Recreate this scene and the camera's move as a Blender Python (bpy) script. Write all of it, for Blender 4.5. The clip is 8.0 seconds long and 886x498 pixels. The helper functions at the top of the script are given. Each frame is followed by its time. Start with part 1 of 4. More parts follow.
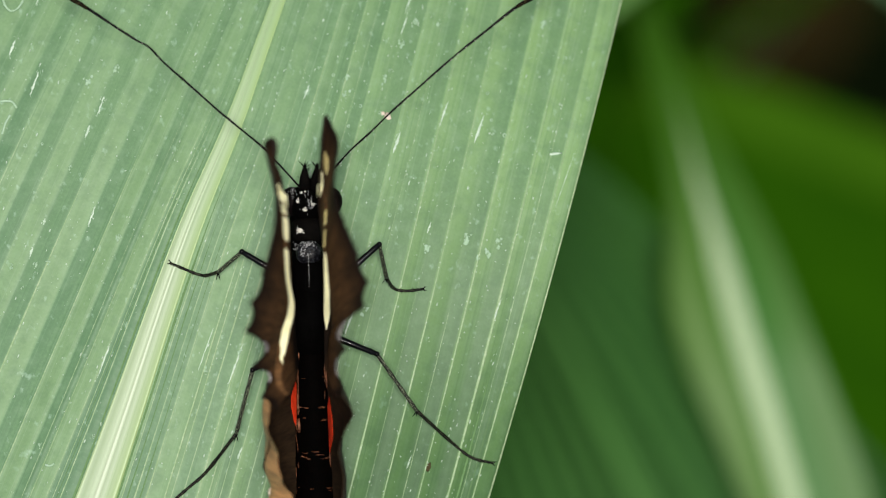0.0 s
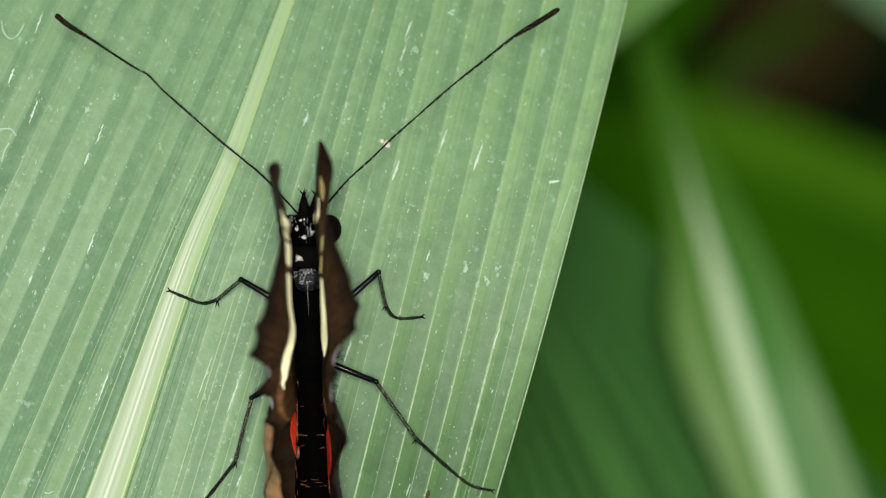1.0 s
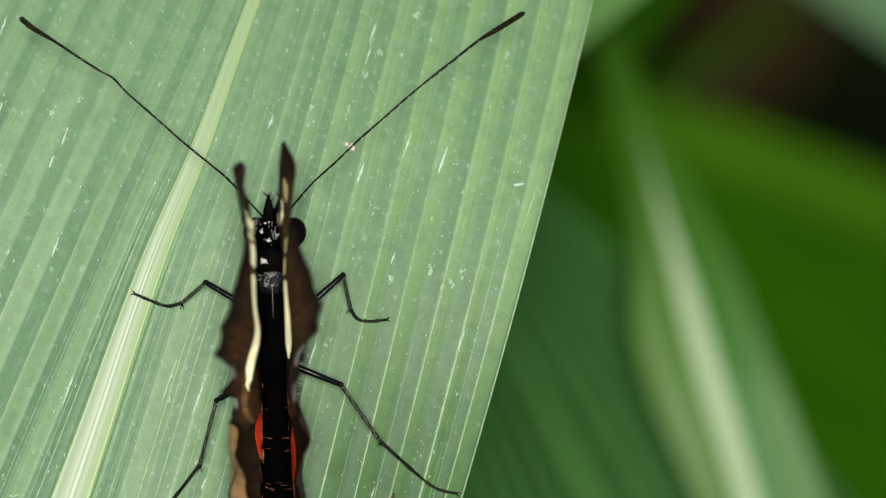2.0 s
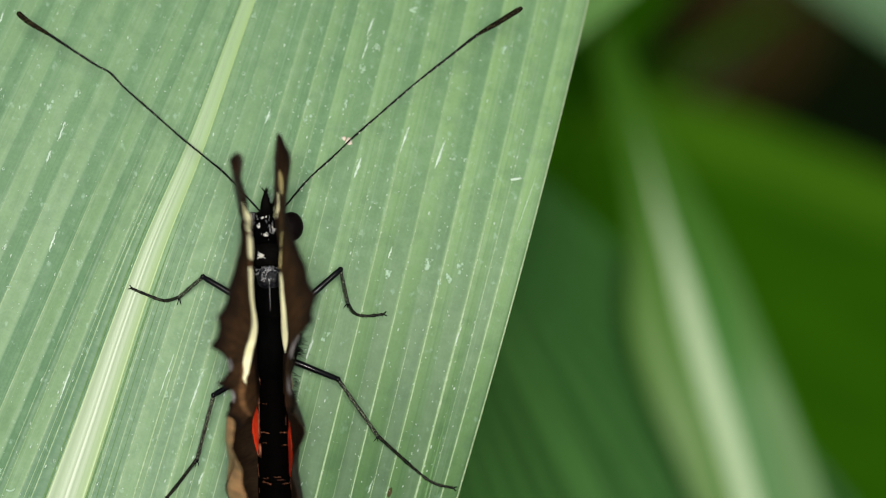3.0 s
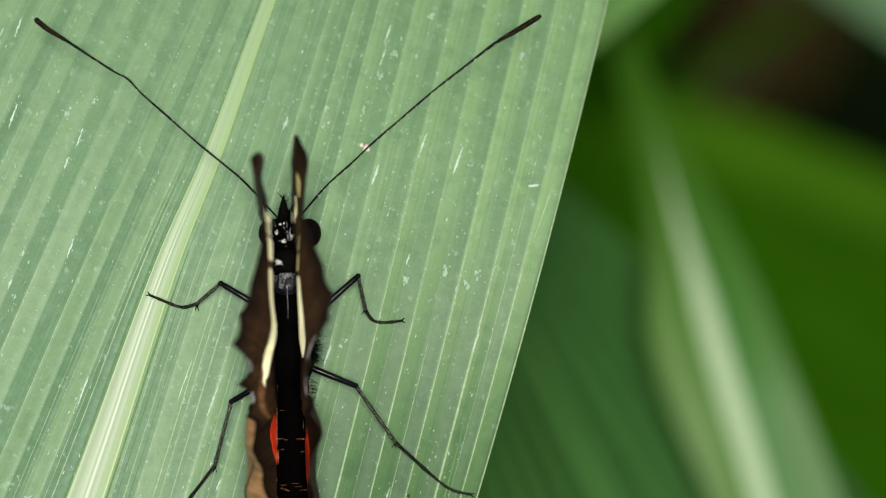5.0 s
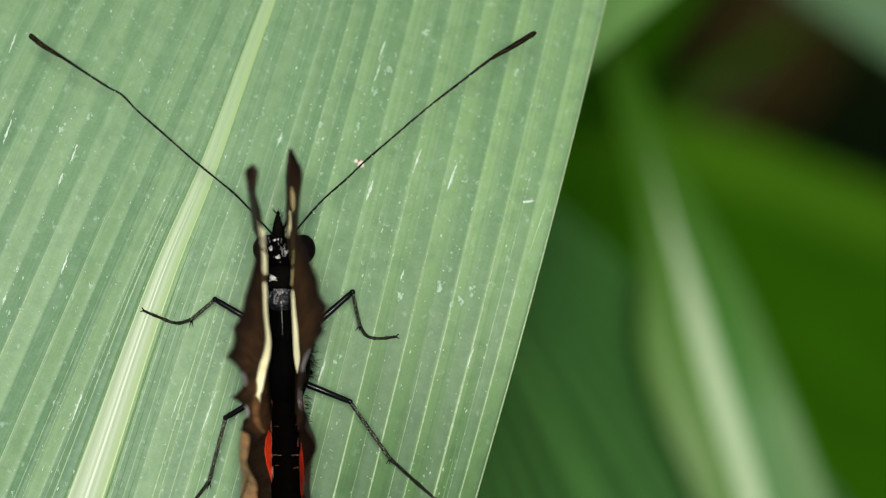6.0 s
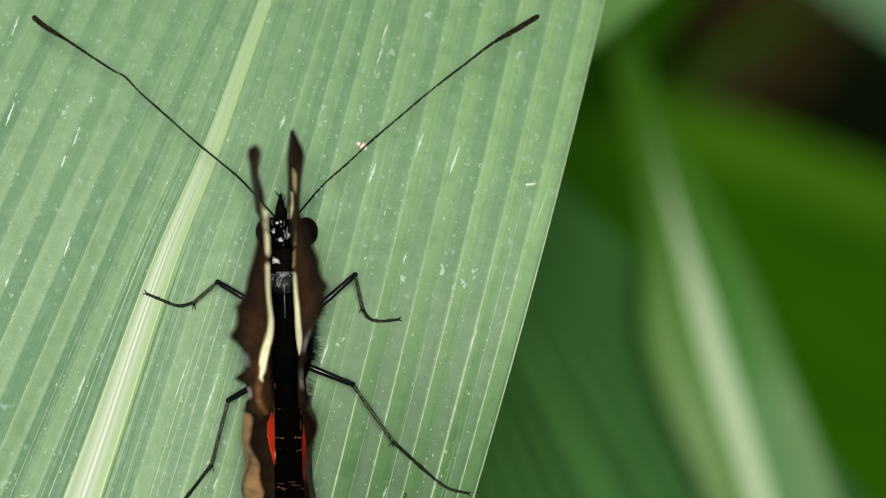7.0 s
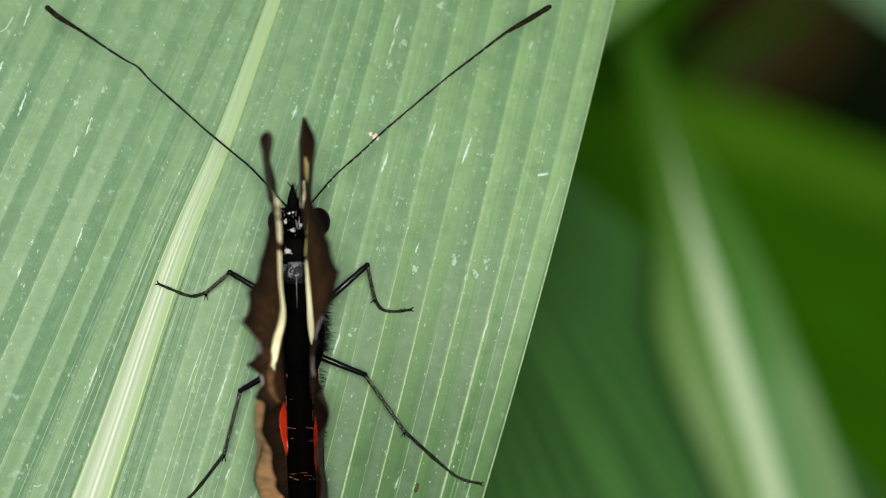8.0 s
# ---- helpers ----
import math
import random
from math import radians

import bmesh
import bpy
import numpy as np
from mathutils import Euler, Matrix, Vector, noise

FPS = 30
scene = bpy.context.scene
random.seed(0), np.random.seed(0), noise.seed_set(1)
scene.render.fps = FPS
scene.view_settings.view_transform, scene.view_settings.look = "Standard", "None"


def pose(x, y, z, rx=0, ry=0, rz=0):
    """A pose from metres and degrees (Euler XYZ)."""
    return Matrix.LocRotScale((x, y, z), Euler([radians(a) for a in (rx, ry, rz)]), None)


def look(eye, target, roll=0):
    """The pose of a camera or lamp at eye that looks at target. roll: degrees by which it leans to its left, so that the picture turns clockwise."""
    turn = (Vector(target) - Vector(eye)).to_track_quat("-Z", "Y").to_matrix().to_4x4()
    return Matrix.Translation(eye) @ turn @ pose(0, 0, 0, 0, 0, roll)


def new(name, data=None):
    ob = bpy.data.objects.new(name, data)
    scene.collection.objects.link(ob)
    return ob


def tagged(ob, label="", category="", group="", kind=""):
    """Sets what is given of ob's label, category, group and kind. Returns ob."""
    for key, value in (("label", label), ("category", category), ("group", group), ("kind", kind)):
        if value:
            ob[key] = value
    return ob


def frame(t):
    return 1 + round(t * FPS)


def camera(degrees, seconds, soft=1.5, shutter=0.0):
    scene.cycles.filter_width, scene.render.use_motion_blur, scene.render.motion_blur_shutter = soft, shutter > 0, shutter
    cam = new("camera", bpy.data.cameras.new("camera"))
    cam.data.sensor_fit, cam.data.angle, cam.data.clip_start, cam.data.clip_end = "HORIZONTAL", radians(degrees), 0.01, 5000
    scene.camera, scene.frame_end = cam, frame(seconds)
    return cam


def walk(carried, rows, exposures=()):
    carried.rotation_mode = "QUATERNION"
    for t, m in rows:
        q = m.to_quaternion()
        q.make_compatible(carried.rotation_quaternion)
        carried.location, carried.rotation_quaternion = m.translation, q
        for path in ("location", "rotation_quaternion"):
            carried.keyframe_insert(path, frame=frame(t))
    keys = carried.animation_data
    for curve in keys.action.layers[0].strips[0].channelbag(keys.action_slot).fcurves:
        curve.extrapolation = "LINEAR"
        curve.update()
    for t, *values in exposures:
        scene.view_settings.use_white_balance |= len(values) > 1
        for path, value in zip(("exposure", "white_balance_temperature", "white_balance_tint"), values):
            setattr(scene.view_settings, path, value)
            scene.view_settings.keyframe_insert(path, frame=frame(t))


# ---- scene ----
# A butterfly with raised wings on a pleated leaf, seen from above through a long lens.
# Lengths below are millimetres unless a name says otherwise; MM turns them into metres.
MM = 0.001

# ---- camera ----
cam = camera(7.366, 8.0, soft=0.55)
cam.data.dof.use_dof = True
cam.data.dof.focus_distance = 0.3478
cam.data.dof.aperture_fstop = 43.0
EXPO = 0.62
walk(cam, [
    (0, pose(0, 0, 0.35, 0.0000, 0.0000, 0)), (0.1, pose(0, 0, 0.35, 0.0035, -0.0234, 0)), (0.2, pose(0, 0, 0.35, 0.0177, -0.0376, 0)),
    (0.3, pose(0, 0, 0.35, 0.0082, -0.0329, 0)), (0.4, pose(0, 0, 0.35, 0.0177, -0.0091, 0)), (0.5, pose(0, 0, 0.35, 0.0866, 0.0216, 0)),
    (0.6, pose(0, 0, 0.35, 0.1270, 0.0432, 0)), (0.7, pose(0, 0, 0.35, 0.1793, 0.0479, 0)), (0.8, pose(0, 0, 0.35, 0.1793, 0.0337, 0)),
    (0.9, pose(0, 0, 0.35, 0.1888, 0.0242, 0)), (1, pose(0, 0, 0.35, 0.2305, -0.0071, 0)), (1.1, pose(0, 0, 0.35, 0.2363, -0.0329, 0)),
    (1.2, pose(0, 0, 0.35, 0.2886, -0.0566, 0)), (1.3, pose(0, 0, 0.35, 0.3076, -0.1136, 0)), (1.4, pose(0, 0, 0.35, 0.2933, -0.1707, 0)),
    (1.5, pose(0, 0, 0.35, 0.3095, -0.2376, 0)), (1.6, pose(0, 0, 0.35, 0.2886, -0.2800, 0)), (1.7, pose(0, 0, 0.35, 0.2791, -0.3085, 0)),
    (2.1, pose(0, 0, 0.35, 0.2446, -0.2917, 0)), (2.45, pose(0, 0, 0.35, 0.2164, -0.2446, 0)), (2.8, pose(0, 0, 0.35, 0.1983, -0.2372, 0)),
    (2.9, pose(0, 0, 0.35, 0.2030, -0.2847, 0)), (3, pose(0, 0, 0.35, 0.2089, -0.3241, 0)), (3.1, pose(0, 0, 0.35, 0.2030, -0.3085, 0)),
    (3.2, pose(0, 0, 0.35, 0.1840, -0.2800, 0)), (3.3, pose(0, 0, 0.35, 0.1745, -0.2419, 0)), (3.4, pose(0, 0, 0.35, 0.1745, -0.2134, 0)),
    (3.5, pose(0, 0, 0.35, 0.1797, -0.1585, 0)), (3.6, pose(0, 0, 0.35, 0.1745, -0.1327, 0)), (3.7, pose(0, 0, 0.35, 0.1650, -0.0946, 0)),
    (3.8, pose(0, 0, 0.35, 0.1508, -0.0804, 0)), (3.9, pose(0, 0, 0.35, 0.1413, -0.0281, 0)), (4, pose(0, 0, 0.35, 0.1515, 0.0000, 0)),
    (4.1, pose(0, 0, 0.35, 0.1698, 0.0146, 0)), (4.2, pose(0, 0, 0.35, 0.1935, 0.0004, 0)), (4.3, pose(0, 0, 0.35, 0.1888, -0.0281, 0)),
    (4.4, pose(0, 0, 0.35, 0.1935, -0.0614, 0)), (4.5, pose(0, 0, 0.35, 0.2089, -0.1082, 0)), (4.6, pose(0, 0, 0.35, 0.2315, -0.1469, 0)),
    (4.7, pose(0, 0, 0.35, 0.2648, -0.1849, 0)), (5.05, pose(0, 0, 0.35, 0.2634, -0.1741, 0)), (5.45, pose(0, 0, 0.35, 0.2917, -0.1694, 0)),
    (5.8, pose(0, 0, 0.35, 0.3693, -0.1754, 0)), (5.9, pose(0, 0, 0.35, 0.3978, -0.1944, 0)), (6, pose(0, 0, 0.35, 0.3961, -0.2234, 0)),
    (6.1, pose(0, 0, 0.35, 0.4216, -0.2467, 0)), (6.2, pose(0, 0, 0.35, 0.4501, -0.2990, 0)), (6.3, pose(0, 0, 0.35, 0.4454, -0.3322, 0)),
    (6.4, pose(0, 0, 0.35, 0.4454, -0.3322, 0)), (6.5, pose(0, 0, 0.35, 0.4394, -0.3241, 0)), (6.6, pose(0, 0, 0.35, 0.4311, -0.3037, 0)),
    (6.7, pose(0, 0, 0.35, 0.4074, -0.2705, 0)), (6.8, pose(0, 0, 0.35, 0.3836, -0.2419, 0)), (6.9, pose(0, 0, 0.35, 0.3456, -0.2087, 0)),
    (7, pose(0, 0, 0.35, 0.2521, -0.2013, 0)), (7.1, pose(0, 0, 0.35, 0.1983, -0.1707, 0)), (7.2, pose(0, 0, 0.35, 0.1270, -0.1517, 0)),
    (7.3, pose(0, 0, 0.35, 0.1175, -0.1089, 0)), (7.4, pose(0, 0, 0.35, 0.1175, -0.0804, 0)), (7.5, pose(0, 0, 0.35, 0.1228, -0.0433, 0)),
    (7.6, pose(0, 0, 0.35, 0.1270, -0.0139, 0)), (7.7, pose(0, 0, 0.35, 0.1365, -0.0091, 0)), (7.8, pose(0, 0, 0.35, 0.1603, -0.0329, 0)),
    (7.9, pose(0, 0, 0.35, 0.1745, -0.0661, 0)), (8, pose(0, 0, 0.35, 0.1717, -0.1007, 0)),
], exposures=[(0, EXPO), (8, EXPO)])

# ---- world, sun ----
world = bpy.data.worlds.new("sky")
scene.world = world
world.use_nodes = True
wn = world.node_tree
sky = wn.nodes.new("ShaderNodeTexSky")
sky.sky_type = "NISHITA"
sky.sun_disc = False
sky.sun_elevation, sky.sun_rotation = radians(88.5), radians(40)
sky.dust_density, sky.air_density, sky.ozone_density = 3.0, 1.0, 1.0
wn.nodes["Background"].inputs["Strength"].default_value = 0.046
wn.links.new(sky.outputs[0], wn.nodes["Background"].inputs["Color"])

sun = new("sun", bpy.data.lights.new("sun", "SUN"))
sun.data.energy, sun.data.angle, sun.data.color = 3.45, radians(8), (1.0, 0.96, 0.88)
sun.matrix_world = look((0.016, 0.019, 1.0), (0, 0, 0))


# ---- materials ----
def material(name, base, second=None, rough=0.5, spec=0.5, scale=900.0, stretch=(1, 1, 1), bump=0.0, mix=0.5,
             fine=None, through_light=0.0, coords="Object", low=0.35, high=0.65):
    """A surface with a coarse and a fine variation of two colours, bump, and some light let through."""
    m = bpy.data.materials.new(name)
    m.use_nodes = True
    t = m.node_tree
    bsdf = t.nodes["Principled BSDF"]
    bsdf.inputs["Roughness"].default_value = rough
    bsdf.inputs["Specular IOR Level"].default_value = spec
    second = second or tuple(c * 0.6 for c in base)
    tc = t.nodes.new("ShaderNodeTexCoord")
    mp = t.nodes.new("ShaderNodeMapping")
    mp.inputs["Scale"].default_value = stretch
    t.links.new(tc.outputs[coords], mp.inputs["Vector"])
    big = t.nodes.new("ShaderNodeTexNoise")
    big.inputs["Scale"].default_value, big.inputs["Detail"].default_value = scale, 5.0
    small = t.nodes.new("ShaderNodeTexNoise")
    small.inputs["Scale"].default_value, small.inputs["Detail"].default_value = fine or scale * 6, 3.0
    for n in (big, small):
        t.links.new(mp.outputs[0], n.inputs["Vector"])
    both = t.nodes.new("ShaderNodeMix")
    both.inputs[0].default_value = mix
    t.links.new(big.outputs["Fac"], both.inputs[2])
    t.links.new(small.outputs["Fac"], both.inputs[3])
    ramp = t.nodes.new("ShaderNodeValToRGB")
    ramp.color_ramp.elements[0].position, ramp.color_ramp.elements[1].position = low, high
    ramp.color_ramp.elements[0].color = (*second, 1)
    ramp.color_ramp.elements[1].color = (*base, 1)
    t.links.new(both.outputs[0], ramp.inputs["Fac"])
    t.links.new(ramp.outputs["Color"], bsdf.inputs["Base Color"])
    if bump:
        b = t.nodes.new("ShaderNodeBump")
        b.inputs["Strength"].default_value, b.inputs["Distance"].default_value = bump, 0.00008
        t.links.new(both.outputs[0], b.inputs["Height"])
        t.links.new(b.outputs[0], bsdf.inputs["Normal"])
    if through_light:
        tr = t.nodes.new("ShaderNodeBsdfTranslucent")
        t.links.new(ramp.outputs["Color"], tr.inputs["Color"])
        sh = t.nodes.new("ShaderNodeMixShader")
        sh.inputs[0].default_value = through_light
        t.links.new(bsdf.outputs[0], sh.inputs[1])
        t.links.new(tr.outputs[0], sh.inputs[2])
        t.links.new(sh.outputs[0], t.nodes["Material Output"].inputs["Surface"])
    return m


def pleated(name, light, dark, warm, film, rough, spec, contrast):
    """Leaf tissue in alternating lengthwise bands, which put the shade of the pleats into the colour: u counts the
    pleats, v runs along the blade. A thin film of dust lies in patches.
    """
    m = bpy.data.materials.new(name)
    m.use_nodes = True
    t = m.node_tree

    def node(kind, **inputs):
        n = t.nodes.new(kind)
        for k, v in inputs.items():
            n.inputs[k].default_value = v
        return n

    def maths(op, a, b=0.0, c=0.0):
        n = t.nodes.new("ShaderNodeMath")
        n.operation = op
        for i, v in enumerate((a, b, c)):
            if isinstance(v, (int, float)):
                n.inputs[i].default_value = v
            else:
                t.links.new(v, n.inputs[i])
        return n.outputs[0]

    def blend(f, a, b):
        n = t.nodes.new("ShaderNodeMix")
        n.data_type = "RGBA"
        for i, v in ((0, f), (6, a), (7, b)):
            if isinstance(v, tuple):
                n.inputs[i].default_value = (*v, 1)
            elif isinstance(v, float):
                n.inputs[i].default_value = v
            else:
                t.links.new(v, n.inputs[i])
        return n.outputs[2]

    def grain(scale, detail, stretch, space="UV"):
        mp = node("ShaderNodeMapping", Scale=stretch)
        t.links.new(tc.outputs[space], mp.inputs["Vector"])
        n = node("ShaderNodeTexNoise", Scale=scale, Detail=detail)
        t.links.new(mp.outputs[0], n.inputs["Vector"])
        return n.outputs["Fac"]

    tc = t.nodes.new("ShaderNodeTexCoord")
    sep = t.nodes.new("ShaderNodeSeparateXYZ")
    t.links.new(tc.outputs["UV"], sep.inputs[0])
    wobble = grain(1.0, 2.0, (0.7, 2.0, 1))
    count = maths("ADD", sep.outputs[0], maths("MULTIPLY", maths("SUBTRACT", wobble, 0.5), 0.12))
    # dark bands: the shaded facet of each pleat, put into the colour
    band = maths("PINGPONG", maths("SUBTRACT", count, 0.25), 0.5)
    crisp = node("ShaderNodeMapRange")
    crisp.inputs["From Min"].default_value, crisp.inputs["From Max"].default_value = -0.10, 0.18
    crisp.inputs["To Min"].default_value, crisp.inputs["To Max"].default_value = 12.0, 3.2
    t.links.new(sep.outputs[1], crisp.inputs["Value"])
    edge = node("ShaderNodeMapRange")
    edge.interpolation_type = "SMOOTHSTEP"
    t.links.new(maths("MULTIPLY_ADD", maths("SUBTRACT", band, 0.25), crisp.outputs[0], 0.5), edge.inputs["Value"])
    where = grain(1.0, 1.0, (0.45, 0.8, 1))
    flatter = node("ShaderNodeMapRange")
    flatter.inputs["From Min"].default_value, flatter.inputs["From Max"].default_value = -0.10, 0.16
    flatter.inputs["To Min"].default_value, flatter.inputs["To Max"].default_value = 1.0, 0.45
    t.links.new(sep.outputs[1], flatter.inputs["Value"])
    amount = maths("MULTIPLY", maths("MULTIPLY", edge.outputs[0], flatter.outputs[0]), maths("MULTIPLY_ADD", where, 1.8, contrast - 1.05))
    # warmer to the right: light through the blade, put into the colour
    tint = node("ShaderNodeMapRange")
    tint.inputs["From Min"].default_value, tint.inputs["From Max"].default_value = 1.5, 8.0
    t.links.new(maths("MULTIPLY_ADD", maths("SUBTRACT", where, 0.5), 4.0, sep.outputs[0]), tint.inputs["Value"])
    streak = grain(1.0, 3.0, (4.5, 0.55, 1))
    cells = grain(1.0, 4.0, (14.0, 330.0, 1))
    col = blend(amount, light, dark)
    rim = node("ShaderNodeMapRange")
    rim.inputs["From Min"].default_value, rim.inputs["From Max"].default_value, rim.inputs["To Max"].default_value = 0.035, 0.0, 0.30
    t.links.new(maths("ABSOLUTE", maths("SUBTRACT", band, 0.26)), rim.inputs["Value"])
    col = blend(maths("MULTIPLY", rim.outputs[0], maths("MULTIPLY", crisp.outputs[0], 0.085)), col, tuple(c * 1.3 for c in light))
    # right of the midrib each pleat's painted shade deepens across its width
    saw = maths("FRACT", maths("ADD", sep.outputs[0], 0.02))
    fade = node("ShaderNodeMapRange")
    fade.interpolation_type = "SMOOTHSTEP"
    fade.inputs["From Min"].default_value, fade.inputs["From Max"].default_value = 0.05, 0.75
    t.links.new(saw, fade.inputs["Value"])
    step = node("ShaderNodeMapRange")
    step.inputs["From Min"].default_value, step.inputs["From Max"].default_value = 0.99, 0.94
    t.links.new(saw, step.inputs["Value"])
    facet_shade = maths("MULTIPLY", maths("MULTIPLY", fade.outputs[0], step.outputs[0]), maths("MULTIPLY_ADD", where, 1.6, 0.15))
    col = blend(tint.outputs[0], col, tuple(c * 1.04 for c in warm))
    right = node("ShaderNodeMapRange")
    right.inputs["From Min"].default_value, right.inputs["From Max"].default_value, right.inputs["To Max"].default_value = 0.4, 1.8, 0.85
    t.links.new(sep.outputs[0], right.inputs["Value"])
    col = blend(maths("MULTIPLY", facet_shade, right.outputs[0]), col, tuple(c * k for c, k in zip(warm, (0.60, 0.68, 0.80))))
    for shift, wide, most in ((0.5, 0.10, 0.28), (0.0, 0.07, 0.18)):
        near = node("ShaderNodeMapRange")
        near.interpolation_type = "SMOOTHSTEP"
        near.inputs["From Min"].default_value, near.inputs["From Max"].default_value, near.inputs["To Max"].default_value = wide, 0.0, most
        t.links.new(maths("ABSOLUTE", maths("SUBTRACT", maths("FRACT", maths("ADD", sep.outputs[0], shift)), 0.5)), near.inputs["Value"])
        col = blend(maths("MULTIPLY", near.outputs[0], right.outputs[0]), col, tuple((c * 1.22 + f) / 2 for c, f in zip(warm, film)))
    cloud = grain(1.0, 5.0, (1500.0, 1500.0, 1500.0), "Object")
    veil = node("ShaderNodeMapRange")
    veil.inputs["From Min"].default_value, veil.inputs["From Max"].default_value, veil.inputs["To Max"].default_value = 0.45, 0.75, 0.23
    t.links.new(cloud, veil.inputs["Value"])
    col = blend(veil.outputs[0], col, film)
    dull = node("ShaderNodeMapRange")
    dull.inputs["From Min"].default_value, dull.inputs["From Max"].default_value, dull.inputs["To Max"].default_value = 0.50, 0.30, 0.35
    t.links.new(grain(1.0, 4.0, (900.0, 900.0, 900.0), "Object"), dull.inputs["Value"])
    col = blend(dull.outputs[0], col, tuple(c * 0.85 for c in dark))
    # shade towards the lower right of the blade, put into the colour
    low_shade = node("ShaderNodeMapRange")
    low_shade.inputs["From Min"].default_value, low_shade.inputs["From Max"].default_value, low_shade.inputs["To Max"].default_value = 0.20, -0.12, 0.95
    t.links.new(sep.outputs[1], low_shade.inputs["Value"])
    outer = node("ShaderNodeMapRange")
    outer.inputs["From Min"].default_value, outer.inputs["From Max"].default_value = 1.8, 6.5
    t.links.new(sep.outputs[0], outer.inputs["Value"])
    tone = maths("ADD", maths("MULTIPLY", maths("SUBTRACT", streak, 0.5), 0.38), maths("MULTIPLY", maths("SUBTRACT", cells, 0.5), 0.34))
    col = blend(maths("MULTIPLY", maths("MAXIMUM", tone, 0.0), 1.2), col, tuple(min(1, c * 1.6) for c in light))
    col = blend(maths("MULTIPLY", maths("MAXIMUM", maths("MULTIPLY", tone, -1.0), 0.0), 1.4), col, tuple(c * 0.6 for c in dark))
    haze = node("ShaderNodeMapRange")
    haze.inputs["From Min"].default_value, haze.inputs["From Max"].default_value, haze.inputs["To Max"].default_value = 0.56, 0.80, 0.20
    t.links.new(grain(1.0, 6.0, (5.0, 10.0, 1)), haze.inputs["Value"])
    col = blend(haze.outputs[0], col, film)
    fine = grain(1.0, 3.0, (11.0, 0.35, 1))
    lines = node("ShaderNodeMapRange")
    lines.inputs["From Min"].default_value, lines.inputs["From Max"].default_value, lines.inputs["To Max"].default_value = 0.56, 0.70, 0.30
    t.links.new(fine, lines.inputs["Value"])
    col = blend(lines.outputs[0], col, film)
    dusk = node("ShaderNodeMapRange")
    dusk.inputs["From Min"].default_value, dusk.inputs["From Max"].default_value, dusk.inputs["To Max"].default_value = 0.42, 0.32, 0.4
    t.links.new(fine, dusk.inputs["Value"])
    col = blend(dusk.outputs[0], col, tuple(c * 0.8 for c in dark))
    smudge = node("ShaderNodeMapRange")
    smudge.inputs["From Min"].default_value, smudge.inputs["From Max"].default_value, smudge.inputs["To Max"].default_value = 0.62, 0.76, 0.55
    t.links.new(grain(1.0, 5.0, (2800.0, 2000.0, 2000.0), "Object"), smudge.inputs["Value"])
    col = blend(smudge.outputs[0], col, tuple(min(1, c * k) for c, k in zip(film, (1.25, 1.25, 1.45))))
    shade_mix = t.nodes.new("ShaderNodeMix")
    shade_mix.data_type, shade_mix.blend_type = "RGBA", "MULTIPLY"
    shade_mix.inputs[7].default_value = (0.38, 0.48, 0.37, 1)
    t.links.new(maths("MULTIPLY", low_shade.outputs[0], outer.outputs[0]), shade_mix.inputs[0])
    t.links.new(col, shade_mix.inputs[6])
    col = shade_mix.outputs[2]
    bsdf = t.nodes["Principled BSDF"]
    bsdf.inputs["Roughness"].default_value, bsdf.inputs["Specular IOR Level"].default_value = rough, spec
    t.links.new(col, bsdf.inputs["Base Color"])
    bump = node("ShaderNodeBump", Strength=0.15, Distance=0.00004)
    t.links.new(maths("ADD", streak, maths("MULTIPLY", cells, 0.5)), bump.inputs["Height"])
    t.links.new(bump.outputs[0], bsdf.inputs["Normal"])
    tr = t.nodes.new("ShaderNodeBsdfTranslucent")
    t.links.new(col, tr.inputs["Color"])
    sh = node("ShaderNodeMixShader", Fac=0.18)
    t.links.new(bsdf.outputs[0], sh.inputs[1])
    t.links.new(tr.outputs[0], sh.inputs[2])
    t.links.new(sh.outputs[0], t.nodes["Material Output"].inputs["Surface"])
    return m


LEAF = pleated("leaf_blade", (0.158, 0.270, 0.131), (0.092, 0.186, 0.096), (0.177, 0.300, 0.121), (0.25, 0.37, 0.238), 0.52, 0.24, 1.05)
MIDRIB = material("leaf_midrib", (0.375, 0.455, 0.315), (0.285, 0.385, 0.232), rough=0.42, spec=0.4, scale=1.0, fine=2.0,
                  stretch=(70, 0.5, 1), coords="UV", bump=0.2, through_light=0.12, low=0.28, high=0.70)
VEIN = material("leaf_vein", (0.275, 0.358, 0.220), (0.178, 0.278, 0.134), rough=0.5, spec=0.15, scale=1500, fine=6000, mix=0.5, bump=0.3, low=0.42, high=0.66)

VEIN_DARK = material("leaf_groove", (0.098, 0.184, 0.072), (0.074, 0.150, 0.055), rough=0.6, spec=0.1, scale=1500, fine=6000)


